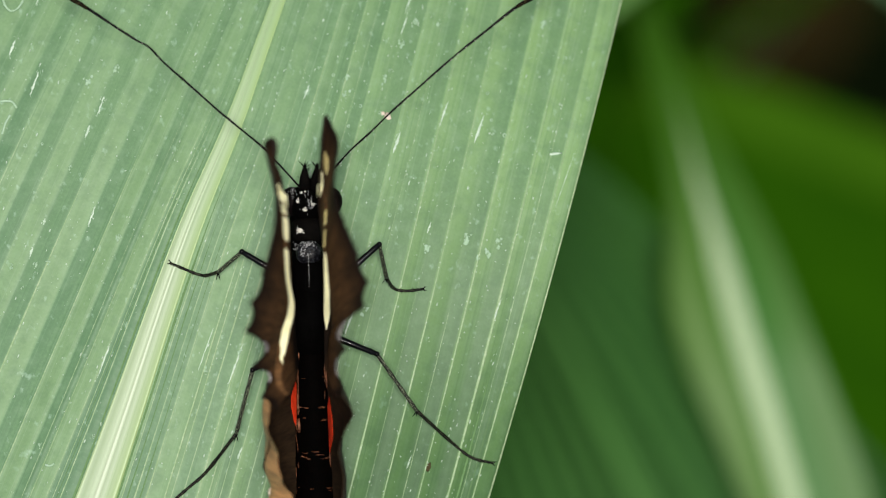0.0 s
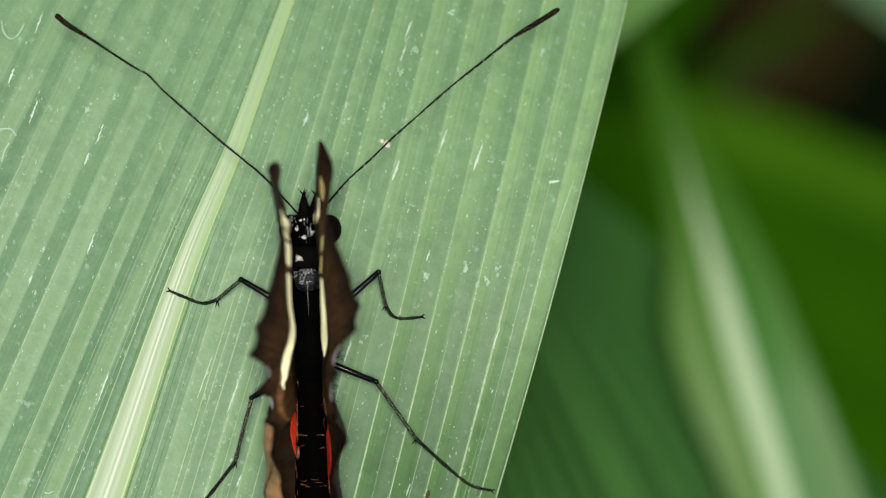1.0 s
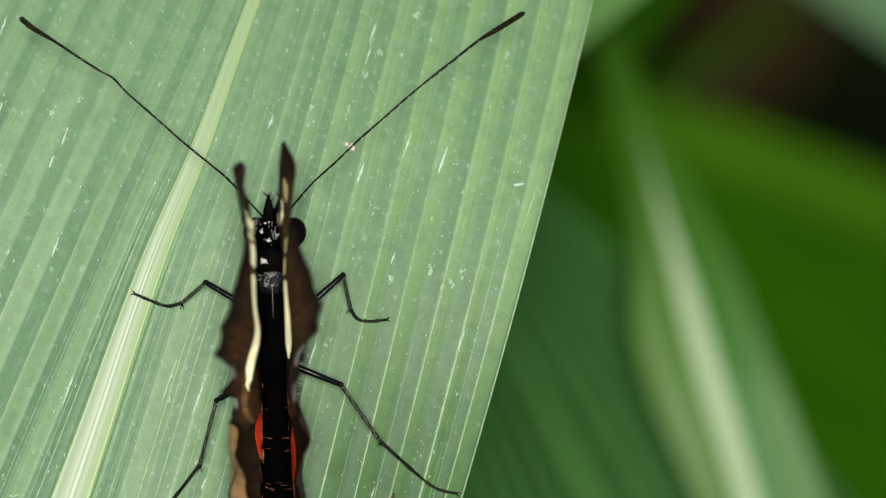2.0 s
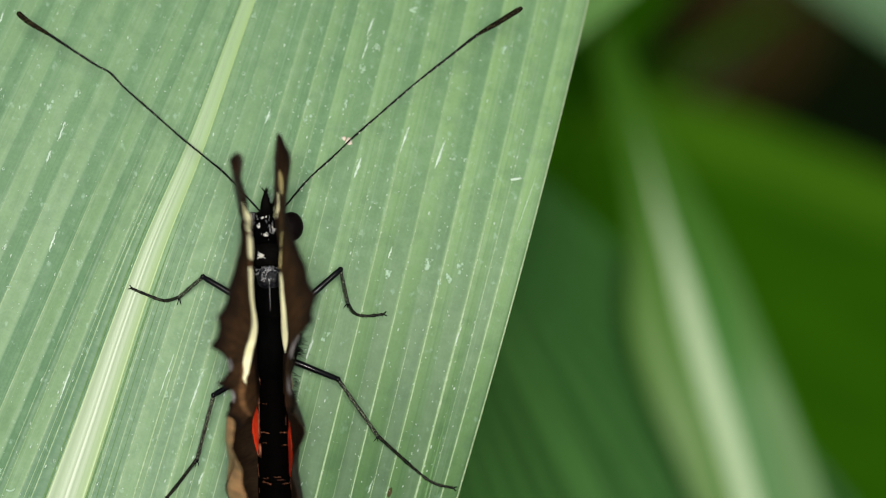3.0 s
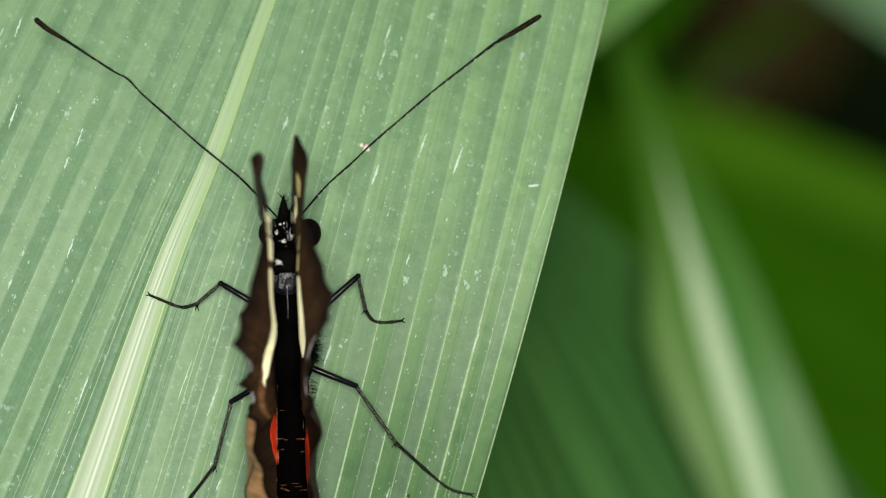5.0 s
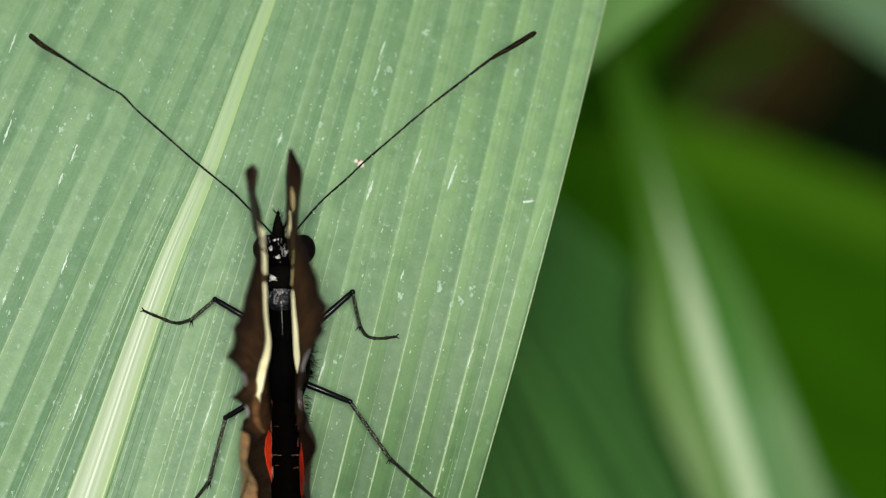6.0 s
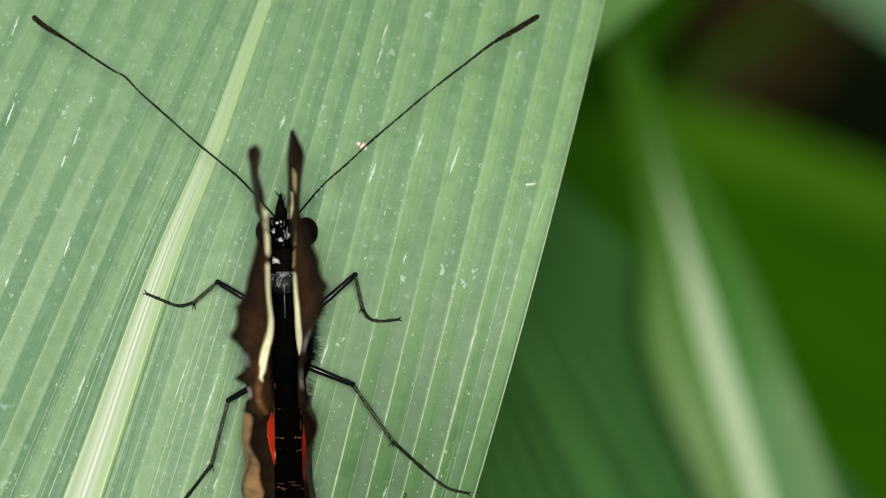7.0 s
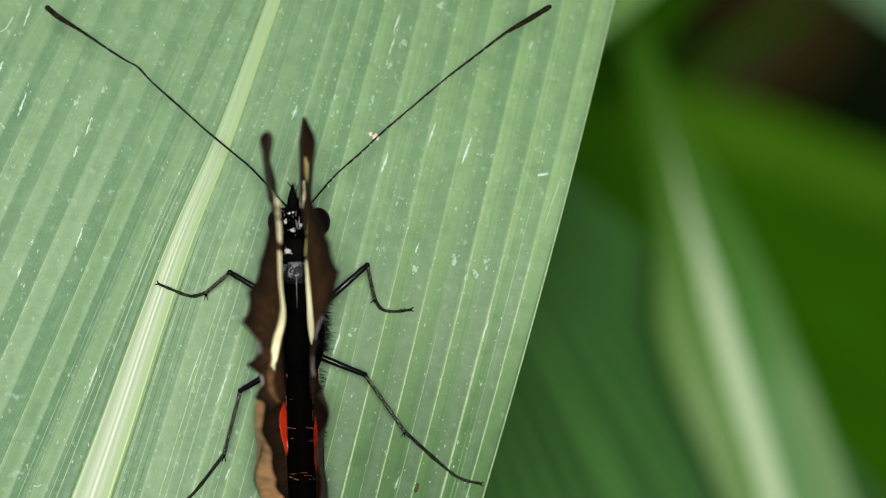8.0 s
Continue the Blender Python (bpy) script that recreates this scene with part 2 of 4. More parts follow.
def ribbed(m, green, groove):
    """A midrib: yellow-green towards one edge, with thin dull grooves near the middle."""
    t = m.node_tree
    tc = t.nodes.new("ShaderNodeTexCoord")
    sep = t.nodes.new("ShaderNodeSeparateXYZ")
    t.links.new(tc.outputs["UV"], sep.inputs[0])
    ramp = [n for n in t.nodes if n.type == "VALTORGB"][0]
    ends = [l.to_socket for l in ramp.outputs["Color"].links]
    along_fade = t.nodes.new("ShaderNodeMapRange")
    along_fade.inputs["From Min"].default_value, along_fade.inputs["From Max"].default_value, along_fade.inputs["To Max"].default_value = -0.06, 0.24, 0.75
    t.links.new(sep.outputs[1], along_fade.inputs["Value"])
    start = t.nodes.new("ShaderNodeMix")
    start.data_type = "RGBA"
    start.inputs[7].default_value = (0.24, 0.37, 0.17, 1)
    t.links.new(along_fade.outputs[0], start.inputs[0])
    t.links.new(ramp.outputs["Color"], start.inputs[6])
    last = start.outputs[2]
    for at, wide, most, colour in ((0.034, 0.024, 0.85, green), (-0.034, 0.007, 0.7, green), (-0.004, 0.0022, 0.75, groove), (0.005, 0.0016, 0.6, groove), (-0.013, 0.0016, 0.4, groove)):
        away = t.nodes.new("ShaderNodeMath")
        away.operation = "SUBTRACT"
        away.inputs[1].default_value = at
        t.links.new(sep.outputs[0], away.inputs[0])
        size = t.nodes.new("ShaderNodeMath")
        size.operation = "ABSOLUTE"
        t.links.new(away.outputs[0], size.inputs[0])
        r = t.nodes.new("ShaderNodeMapRange")
        r.inputs["From Min"].default_value, r.inputs["From Max"].default_value, r.inputs["To Max"].default_value = wide, 0.0, most
        t.links.new(size.outputs[0], r.inputs["Value"])
        mix = t.nodes.new("ShaderNodeMix")
        mix.data_type = "RGBA"
        mix.inputs[7].default_value = (*colour, 1)
        t.links.new(r.outputs[0], mix.inputs[0])
        t.links.new(last, mix.inputs[6])
        last = mix.outputs[2]
    for e in ends:
        t.links.new(last, e)


ribbed(MIDRIB, (0.27, 0.39, 0.155), (0.27, 0.32, 0.22))
MARGIN = material("leaf_margin", (0.36, 0.44, 0.27), (0.22, 0.32, 0.15), rough=0.5, spec=0.3, scale=900)
# the shade this leaf lies in is put into its dark greens
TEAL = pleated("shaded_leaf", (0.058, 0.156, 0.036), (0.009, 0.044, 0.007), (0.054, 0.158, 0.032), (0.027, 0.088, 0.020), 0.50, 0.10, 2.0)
BLADE = material("slender_leaf", (0.042, 0.124, 0.008), (0.031, 0.100, 0.006), rough=0.42, spec=0.22, scale=1.0, fine=2.0,
                 stretch=(14, 2, 1), coords="UV", through_light=0.15)
PALE = material("light_green_leaf", (0.095, 0.20, 0.05), (0.07, 0.16, 0.04), rough=0.6, spec=0.06, scale=1.0, fine=2.0,
                stretch=(14, 2, 1), coords="UV", through_light=0.15)


def banded(m, bands, fade=(0.30, 0.04)):
    """Lengthwise bands of another green, fading towards the tip: at (across the blade), how wide, how strong, and its colour."""
    t = m.node_tree
    tc = t.nodes.new("ShaderNodeTexCoord")
    sep = t.nodes.new("ShaderNodeSeparateXYZ")
    t.links.new(tc.outputs["UV"], sep.inputs[0])
    ramp = [n for n in t.nodes if n.type == "VALTORGB"][0]
    ends = [l.to_socket for l in ramp.outputs["Color"].links]
    last = ramp.outputs["Color"]
    along_fade = t.nodes.new("ShaderNodeMapRange")
    along_fade.inputs["From Min"].default_value, along_fade.inputs["From Max"].default_value = fade
    t.links.new(sep.outputs[1], along_fade.inputs["Value"])
    for at, wide, most, colour in bands:
        away = t.nodes.new("ShaderNodeMath")
        away.operation = "SUBTRACT"
        away.inputs[1].default_value = at
        t.links.new(sep.outputs[0], away.inputs[0])
        size = t.nodes.new("ShaderNodeMath")
        size.operation = "ABSOLUTE"
        t.links.new(away.outputs[0], size.inputs[0])
        r = t.nodes.new("ShaderNodeMapRange")
        r.interpolation_type = "SMOOTHSTEP"
        r.inputs["From Min"].default_value, r.inputs["From Max"].default_value, r.inputs["To Max"].default_value = wide, wide * 0.3, most
        t.links.new(size.outputs[0], r.inputs["Value"])
        part_way = t.nodes.new("ShaderNodeMath")
        part_way.operation = "MULTIPLY"
        t.links.new(r.outputs[0], part_way.inputs[0])
        t.links.new(along_fade.outputs[0], part_way.inputs[1])
        mix = t.nodes.new("ShaderNodeMix")
        mix.data_type = "RGBA"
        mix.inputs[7].default_value = (*colour, 1)
        t.links.new(part_way.outputs[0], mix.inputs[0])
        t.links.new(last, mix.inputs[6])
        last = mix.outputs[2]
    for e in ends:
        t.links.new(last, e)


# the paler bands put the blade's sheen into its colour, less towards the tip
banded(BLADE, ((-0.66, 0.36, 0.75, (0.105, 0.180, 0.058)), (0.36, 0.34, 0.7, (0.034, 0.125, 0.026)), (0.85, 0.28, 0.5, (0.07, 0.150, 0.05))))
BLADE_RIB = material("slender_leaf_rib", (0.055, 0.15, 0.012), (0.040, 0.120, 0.009), rough=0.5, spec=0.15, scale=400)
banded(BLADE_RIB, ((0.0, 2.0, 0.96, (0.285, 0.372, 0.225)),), (0.40, 0.20))
# shade and the glow of light through the blade are put into this green
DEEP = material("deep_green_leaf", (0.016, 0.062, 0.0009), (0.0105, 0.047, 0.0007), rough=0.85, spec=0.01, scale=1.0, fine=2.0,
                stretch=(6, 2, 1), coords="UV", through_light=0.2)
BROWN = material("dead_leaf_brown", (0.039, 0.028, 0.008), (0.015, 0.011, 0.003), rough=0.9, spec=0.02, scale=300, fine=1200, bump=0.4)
# light on the folded edge, put into a strip of brighter green
DEEP_LIT_FOLD = material("lit_fold_green", (0.030, 0.090, 0.0016), (0.024, 0.076, 0.0013), rough=0.8, spec=0.04, scale=300, through_light=0.2)
DUSKY = material("grey_green_leaf", (0.050, 0.115, 0.045), (0.034, 0.085, 0.030), rough=0.5, spec=0.15, scale=1.0, fine=2.0, stretch=(12, 2, 1), coords="UV", through_light=0.1)
STALK = material("leaf_stalk", (0.09, 0.16, 0.05), (0.06, 0.11, 0.035), rough=0.5, scale=300)
# deep shade is put into the soil's near-black green
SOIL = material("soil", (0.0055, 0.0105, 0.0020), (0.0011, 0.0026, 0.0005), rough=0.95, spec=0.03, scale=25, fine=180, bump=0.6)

BLACK = material("black_cuticle", (0.0010, 0.0009, 0.0009), (0.0005, 0.0005, 0.0005), rough=0.6, spec=0.006, scale=2500, bump=0.5)
FUR = material("black_fur", (0.003, 0.0025, 0.002), (0.001, 0.001, 0.001), rough=0.8, spec=0.02, scale=4000, bump=0.6)
PLATE = material("grey_scaled_plate", (0.030, 0.032, 0.038), (0.002, 0.002, 0.003), rough=0.3, spec=0.15, scale=9000, mix=0.3, fine=20000, bump=0.8, low=0.52, high=0.66)
ABDOMEN = material("abdomen_black", (0.0010, 0.0006, 0.0005), (0.0004, 0.0004, 0.0004), rough=0.6, spec=0.004, scale=2500, bump=0.5)
RUSTY = material("rusty_scales", (0.32, 0.12, 0.05), (0.05, 0.014, 0.007), rough=0.6, scale=5000, bump=0.4)
GOLD = material("golden_scaling", (0.42, 0.17, 0.085), (0.05, 0.012, 0.006), rough=0.45, spec=0.4, scale=6000, bump=0.4)
GRIT = material("grey_grit", (0.42, 0.42, 0.42), (0.12, 0.12, 0.13), rough=0.5, spec=0.3, scale=9000)
EYE = material("eye", (0.006, 0.004, 0.004), (0.003, 0.002, 0.002), rough=0.5, spec=0.02, scale=9000, bump=0.15)
LEG = material("leg_black", (0.003, 0.003, 0.003), (0.001, 0.001, 0.001), rough=0.2, spec=0.22, scale=6000, bump=0.12)
SHIN = material("leg_speckled", (0.19, 0.22, 0.14), (0.003, 0.003, 0.002), rough=0.45, spec=0.2, scale=17000, mix=0.3, fine=40000, bump=0.4,
                low=0.52, high=0.59)
TARSUS = material("leg_olive", (0.050, 0.054, 0.030), (0.003, 0.003, 0.003), rough=0.5, spec=0.08, scale=9000, bump=0.3, low=0.50, high=0.62)
FEELER = material("antenna_black", (0.004, 0.004, 0.003), (0.002, 0.002, 0.002), rough=0.3, spec=0.06, scale=5000, bump=0.3)
CLUB = material("antenna_club", (0.060, 0.050, 0.022), (0.002, 0.002, 0.002), rough=0.8, spec=0.02, scale=12000, bump=0.6, low=0.48, high=0.66)
WING_IN = material("wing_upper_brown", (0.215, 0.108, 0.044), (0.060, 0.033, 0.016), rough=0.75, spec=0.1, scale=1.0, fine=5.0,
                   stretch=(26, 1.6, 1), coords="UV", bump=0.4, through_light=0.2, low=0.40, high=0.62)
def bordered(m, dark):
    """Dark wing scales at the outer margin and the base, as the pattern of the wing has it; at the tip, shade put into
    the colour.
    """
    t = m.node_tree
    tc = t.nodes.new("ShaderNodeTexCoord")
    sep = t.nodes.new("ShaderNodeSeparateXYZ")
    t.links.new(tc.outputs["UV"], sep.inputs[0])
    last = None
    for axis, lo, hi in ((1, 0.72, 0.98), (0, 0.24, 0.06), (1, 0.38, 0.22)):
        r = t.nodes.new("ShaderNodeMapRange")
        r.inputs["From Min"].default_value, r.inputs["From Max"].default_value = lo, hi
        t.links.new(sep.outputs[axis], r.inputs["Value"])
        if last:
            most = t.nodes.new("ShaderNodeMath")
            most.operation = "MAXIMUM"
            t.links.new(last, most.inputs[0])
            t.links.new(r.outputs[0], most.inputs[1])
            last = most.outputs[0]
        else:
            last = r.outputs[0]
    mix = t.nodes.new("ShaderNodeMix")
    mix.data_type = "RGBA"
    mix.inputs[7].default_value = (*dark, 1)
    t.links.new(last, mix.inputs[0])
    ramp = [n for n in t.nodes if n.type == "VALTORGB"][0]
    ends = [l.to_socket for l in ramp.outputs["Color"].links]
    t.links.new(ramp.outputs["Color"], mix.inputs[6])
    for e in ends:
        t.links.new(mix.outputs[2], e)


bordered(WING_IN, (0.016, 0.010, 0.007))
WING_OUT = material("wing_underside_tan", (0.74, 0.36, 0.145), (0.24, 0.098, 0.036), rough=0.5, spec=0.35, scale=1.0, fine=4.0,
                    stretch=(9, 0.8, 1), coords="UV", bump=0.1, through_light=0.1)
# shade on the right hindwing's underside is put into this darker brown
WING_DUSK = material("wing_underside_dusky", (0.085, 0.066, 0.052), (0.030, 0.022, 0.017), rough=0.75, spec=0.1, scale=1.0, fine=4.0,
                     stretch=(13, 1.5, 1), coords="UV", bump=0.2)
HIND_IN = material("hindwing_upper_brown", (0.042, 0.025, 0.012), (0.013, 0.008, 0.005), rough=0.75, spec=0.1, scale=1.0, fine=5.0,
                   stretch=(18, 2.5, 1), coords="UV", bump=0.3, through_light=0.15)
OCHRE = material("ochre_scales", (0.88, 0.78, 0.36), (0.66, 0.52, 0.20), rough=0.75, spec=0.1, scale=2500, bump=0.2)
CREAM = material("cream_scales", (0.97, 0.95, 0.62), (0.92, 0.89, 0.50), rough=0.6, spec=0.6, scale=2500, bump=0.2, low=0.25)
RED = material("red_scales", (0.78, 0.048, 0.008), (0.38, 0.018, 0.004), rough=0.7, spec=0.2, scale=2500, bump=0.3)
FRINGE = material("dull_fringe", (0.46, 0.43, 0.42), (0.26, 0.24, 0.23), rough=0.8, spec=0.1, scale=4000)
WHITE = material("white_scales", (0.72, 0.70, 0.62), (0.45, 0.43, 0.38), rough=0.7, scale=4000, bump=0.3)
DUST = material("pale_dust", (0.46, 0.55, 0.46), (0.29, 0.40, 0.29), rough=0.7, spec=0.15, scale=2500, bump=0.3)
FILM = material("dried_film", (0.30, 0.42, 0.31), (0.22, 0.34, 0.21), rough=0.7, spec=0.1, scale=2500, bump=0.3)
PINK = material("pink_speck", (0.60, 0.50, 0.42), (0.44, 0.36, 0.27), rough=0.6, scale=2500)
DOT = material("brown_speck", (0.060, 0.050, 0.022), (0.030, 0.025, 0.012), rough=0.8, spec=0.05, scale=2500)

# ---- building blocks ----
PLACE = {}


def thing(name, at, label, category, group="", kind=""):
    ob = new(name)
    ob.empty_display_size = 0.002
    ob.location = Vector(at) * MM
    PLACE[ob] = Vector(at)
    return tagged(ob, label, category, group, kind)


def part(name, bm, mats, parent, label="", origin=None, kind=""):
    """Link a bmesh, drawn in place in millimetres, as one mesh under its parent, turning about origin."""
    origin = Vector(origin) if origin is not None else (PLACE[parent] if parent else Vector((0, 0, 0)))
    for v in bm.verts:
        v.co = (v.co - origin) * MM
    me = bpy.data.meshes.new(name)
    bm.to_mesh(me)
    bm.free()
    for m in mats if isinstance(mats, (list, tuple)) else [mats]:
        me.materials.append(m)
    me.polygons.foreach_set("use_smooth", [True] * len(me.polygons))
    ob = new(name, me)
    PLACE[ob] = origin
    if parent:
        ob.parent = parent
        ob.location = (origin - PLACE[parent]) * MM
    else:
        ob.location = origin * MM
    return tagged(ob, label, "", "", kind)


def tube(bm, pts, radii, n=8, flat=1.0):
    """A round rod along pts with a radius at each; flat squeezes it upright."""
    pts = [Vector(p) for p in pts]
    rings = []
    side = None
    for i, p in enumerate(pts):
        d = (pts[min(i + 1, len(pts) - 1)] - pts[max(i - 1, 0)]).normalized()
        if side is None:
            side = d.cross(Vector((0, 0, 1)))
            if side.length < 1e-3:
                side = Vector((1, 0, 0))
        side = (side - d * side.dot(d)).normalized()
        up = side.cross(d)
        r = radii[i]
        rings.append([bm.verts.new(p + side * math.cos(a) * r + up * math.sin(a) * r * flat)
                      for a in (2 * math.pi * k / n for k in range(n))])
    for a, b in zip(rings, rings[1:]):
        for k in range(n):
            bm.faces.new((a[k], a[(k + 1) % n], b[(k + 1) % n], b[k]))
    bm.faces.new(rings[0][::-1])
    bm.faces.new(rings[-1])


def smooth_line(ctrl, n):
    """A Catmull-Rom line of n points through the given ones."""
    c = [Vector(p) for p in ctrl]
    c = [2 * c[0] - c[1], *c, 2 * c[-1] - c[-2]]
    out = []
    for k in range(n):
        f = k / (n - 1) * (len(c) - 3)
        i = min(int(f), len(c) - 4)
        t = f - i
        a, b, d, e = c[i:i + 4]
        out.append(0.5 * (2 * b + (d - a) * t + (2 * a - 5 * b + 4 * d - e) * t * t + (3 * b - a - 3 * d + e) * t ** 3))
    return out


def table(stops, t):
    """A value read from (t, value) stops, eased between them."""
    for (t0, v0), (t1, v1) in zip(stops, stops[1:]):
        if t <= t1:
            f = max(0.0, (t - t0) / (t1 - t0))
            return v0 + (v1 - v0) * f
    return stops[-1][1]


def eased(stops, t, k=1):
    """A value read from (t, value) stops, with no corner at a stop."""
    return sum(table(stops, t + d * k) * w for d, w in ((-0.05, 1), (-0.03, 2), (-0.015, 3), (0, 4), (0.015, 3), (0.03, 2), (0.05, 1))) / 16


def blob(bm, c, r, turn=(0, 0, 0), seg=16, rough=0.0):
    """An ellipsoid with radii r, a little uneven where rough is given."""
    e, c, rings = Euler([radians(a) for a in turn]).to_matrix(), Vector(c), max(5, seg * 2 // 3)

    def spot(i, j):
        th, ph = math.pi * i / rings, 2 * math.pi * j / seg
        d = Vector((math.sin(th) * math.cos(ph), math.sin(th) * math.sin(ph), math.cos(th)))
        k = 1 + rough * noise.noise(d * 3 + c) if rough else 1.0
        return bm.verts.new(e @ Vector((d.x * r[0] * k, d.y * r[1] * k, d.z * r[2] * k)) + c)
    top, low = spot(0, 0), spot(rings, 0)
    belts = [[spot(i, j) for j in range(seg)] for i in range(1, rings)]
    for j in range(seg):
        k = (j + 1) % seg
        bm.faces.new((top, belts[0][j], belts[0][k]))
        bm.faces.new((low, belts[-1][k], belts[-1][j]))
        for u, v in zip(belts, belts[1:]):
            bm.faces.new((u[j], v[j], v[k], u[k]))


def grid_faces(bm, rows, uvs, mat=0, flip=False):
    layer = bm.loops.layers.uv.verify()
    for i in range(len(rows) - 1):
        for j in range(len(rows[0]) - 1):
            ids = [(i, j), (i + 1, j), (i + 1, j + 1), (i, j + 1)]
            if flip:
                ids.reverse()
            f = bm.faces.new([rows[a][b] for a, b in ids])
            f.material_index = mat
            for loop, (a, b) in zip(f.loops, ids):
                loop[layer].uv = uvs[a][b]


def two_sided(fn, ss, rs, offset, mats=(0, 1)):
    """A thin sheet fn(s, r) with a second face at offset and a closed rim."""
    bm = bmesh.new()
    off = Vector(offset)
    top = [[bm.verts.new(fn(s, r)) for r in rs] for s in ss]
    low = [[bm.verts.new(Vector(fn(s, r)) + off) for r in rs] for s in ss]
    uvs = [[(s, r) for r in rs] for s in ss]
    grid_faces(bm, top, uvs, mats[0])
    grid_faces(bm, low, uvs, mats[1], True)
    edge = [(i, 0) for i in range(len(ss))] + [(len(ss) - 1, j) for j in range(1, len(rs))]
    edge += [(i, len(rs) - 1) for i in range(len(ss) - 2, -1, -1)] + [(0, j) for j in range(len(rs) - 2, 0, -1)]
    for (a, b), (c, d) in zip(edge, edge[1:] + edge[:1]):
        f = bm.faces.new((top[a][b], low[a][b], low[c][d], top[c][d]))
        f.material_index = mats[0]
    bmesh.ops.recalc_face_normals(bm, faces=bm.faces)
    return bm


# ---- leaves ----
GROUND_Z = -520.0


class Leaf:
    """A long blade: a runs along the midrib to the tip, u from edge to edge (-1 to 1)."""

    def __init__(self, at, heading, wide, tip, base, widest, rise, pleats=0, fold=0.0, depth=(0.0, 0.0), rib=0.09, curl=0.0, sag=0.0,
                 knots=(), sway=(), sides=()):
        self.knots, self.sway, self.sides = knots, sway, sides
        self.at, self.wide, self.tip, self.base, self.widest = Vector(at), wide, tip, base, widest
        h = radians(heading)
        self.along, self.side = Vector((math.sin(h), math.cos(h), 0)), Vector((math.cos(h), -math.sin(h), 0))
        self.rise, self.pleats, self.fold, self.depth, self.rib, self.curl, self.sag = rise, pleats, fold, depth, rib, curl, sag

    def half(self, a):
        reach = self.tip - self.widest if a > self.widest else self.widest - self.base
        return max(0.05, self.wide * (1 - abs((a - self.widest) / reach) ** 2))

    def bend(self, a, u):
        """Where the line that starts at u lies at a: lines draw together towards the tip, and the midrib sways a little."""
        if not self.sway:
            return u
        drift = -0.0145 * u * (1 - u) if u > 0 else 0.0027 * min(1.0, -u * 10) * min(1.0, (1 + u) * 4)
        return u + drift * max(-40.0, min(20.0, a)) + eased(self.sway, a, 60) * math.exp(-(u / 0.12) ** 2)

    def local(self, a, u):
        w = self.half(a)
        across = self.bend(a, u)
        z = self.rise(a) + self.fold * abs(u) * w / self.wide
        if self.pleats:
            n = self.count(u) + 0.05 * noise.noise((u * 3, a * 0.02, 1.0))
            f = abs((n % 1.0) * 2 - 1)
            tri = 0.3 * f * f * (3 - 2 * f) + 0.7 * f
            d = (self.depth[0] if u < 0 else self.depth[1]) * (1 + 0.7 * noise.noise((math.floor(n) * 3.7, a * 0.012, 5.0)))
            z += d * tri * min(1, abs(u) / self.rib - 0.6 if abs(u) > self.rib * 0.6 else 0) * min(1, (1.02 - abs(u)) * 12)
            z += 0.10 * noise.noise((u * 6, a * 0.03, 0.0))
        if self.sag and u > 0.15:
            ease = max(0.0, min(1.0, (12 - a) / 26))
            z -= self.sag * ((u - 0.15) / 0.85) ** 2 * ease * ease * (3 - 2 * ease)
        if abs(u) < self.rib:
            z -= 0.25 * (1 - (u / self.rib) ** 2)
        if self.sides:
            left, mid, right = (table([(q[0], q[k]) for q in self.sides], a) for k in (1, 2, 3))
            return mid + (right - mid if u > 0 else mid - left) * u, z
        return w * across + self.curl * a * a, z

    def count(self, u):
        """Pleats from the midrib to u, of uneven width."""
        if self.knots:
            return table(self.knots, u)
        ease = max(0.0, min(1.0, u * 2))
        if u < 0:
            return 1.14 * u * self.pleats + 0.59 * min(1.0, -u / 0.05) + 0.05 * math.sin(u * 19 + 1) - 0.042
        return u * self.pleats + 0.10 * math.sin(u * 19 + 1) + 0.05 * math.sin(u * 43) - 0.2 * ease

    def crest(self, n):
        """The u at which the n-th pleat line lies."""
        lo, hi = -1.05, 1.05
        for _ in range(30):
            mid = (lo + hi) / 2
            lo, hi = (mid, hi) if self.count(mid) < n else (lo, mid)
        return lo

    def point(self, a, u, lift=0.0):
        x, z = self.local(a, u)
        return self.at + self.along * a + self.side * x + Vector((0, 0, z + lift))

    def find(self, x, y):
        """The surface height under a place."""
        d = Vector((x, y, 0)) - self.at
        a = d.dot(self.along)
        goal = u = (d.dot(self.side) - self.curl * a * a) / self.half(a)
        for _ in range(4):
            u += goal - self.bend(a, u)
        return self.at.z + self.local(a, max(-1, min(1, u)))[1]


def spread(a, b, n):
    return [a + (b - a) * k / (n - 1) for k in range(n)]


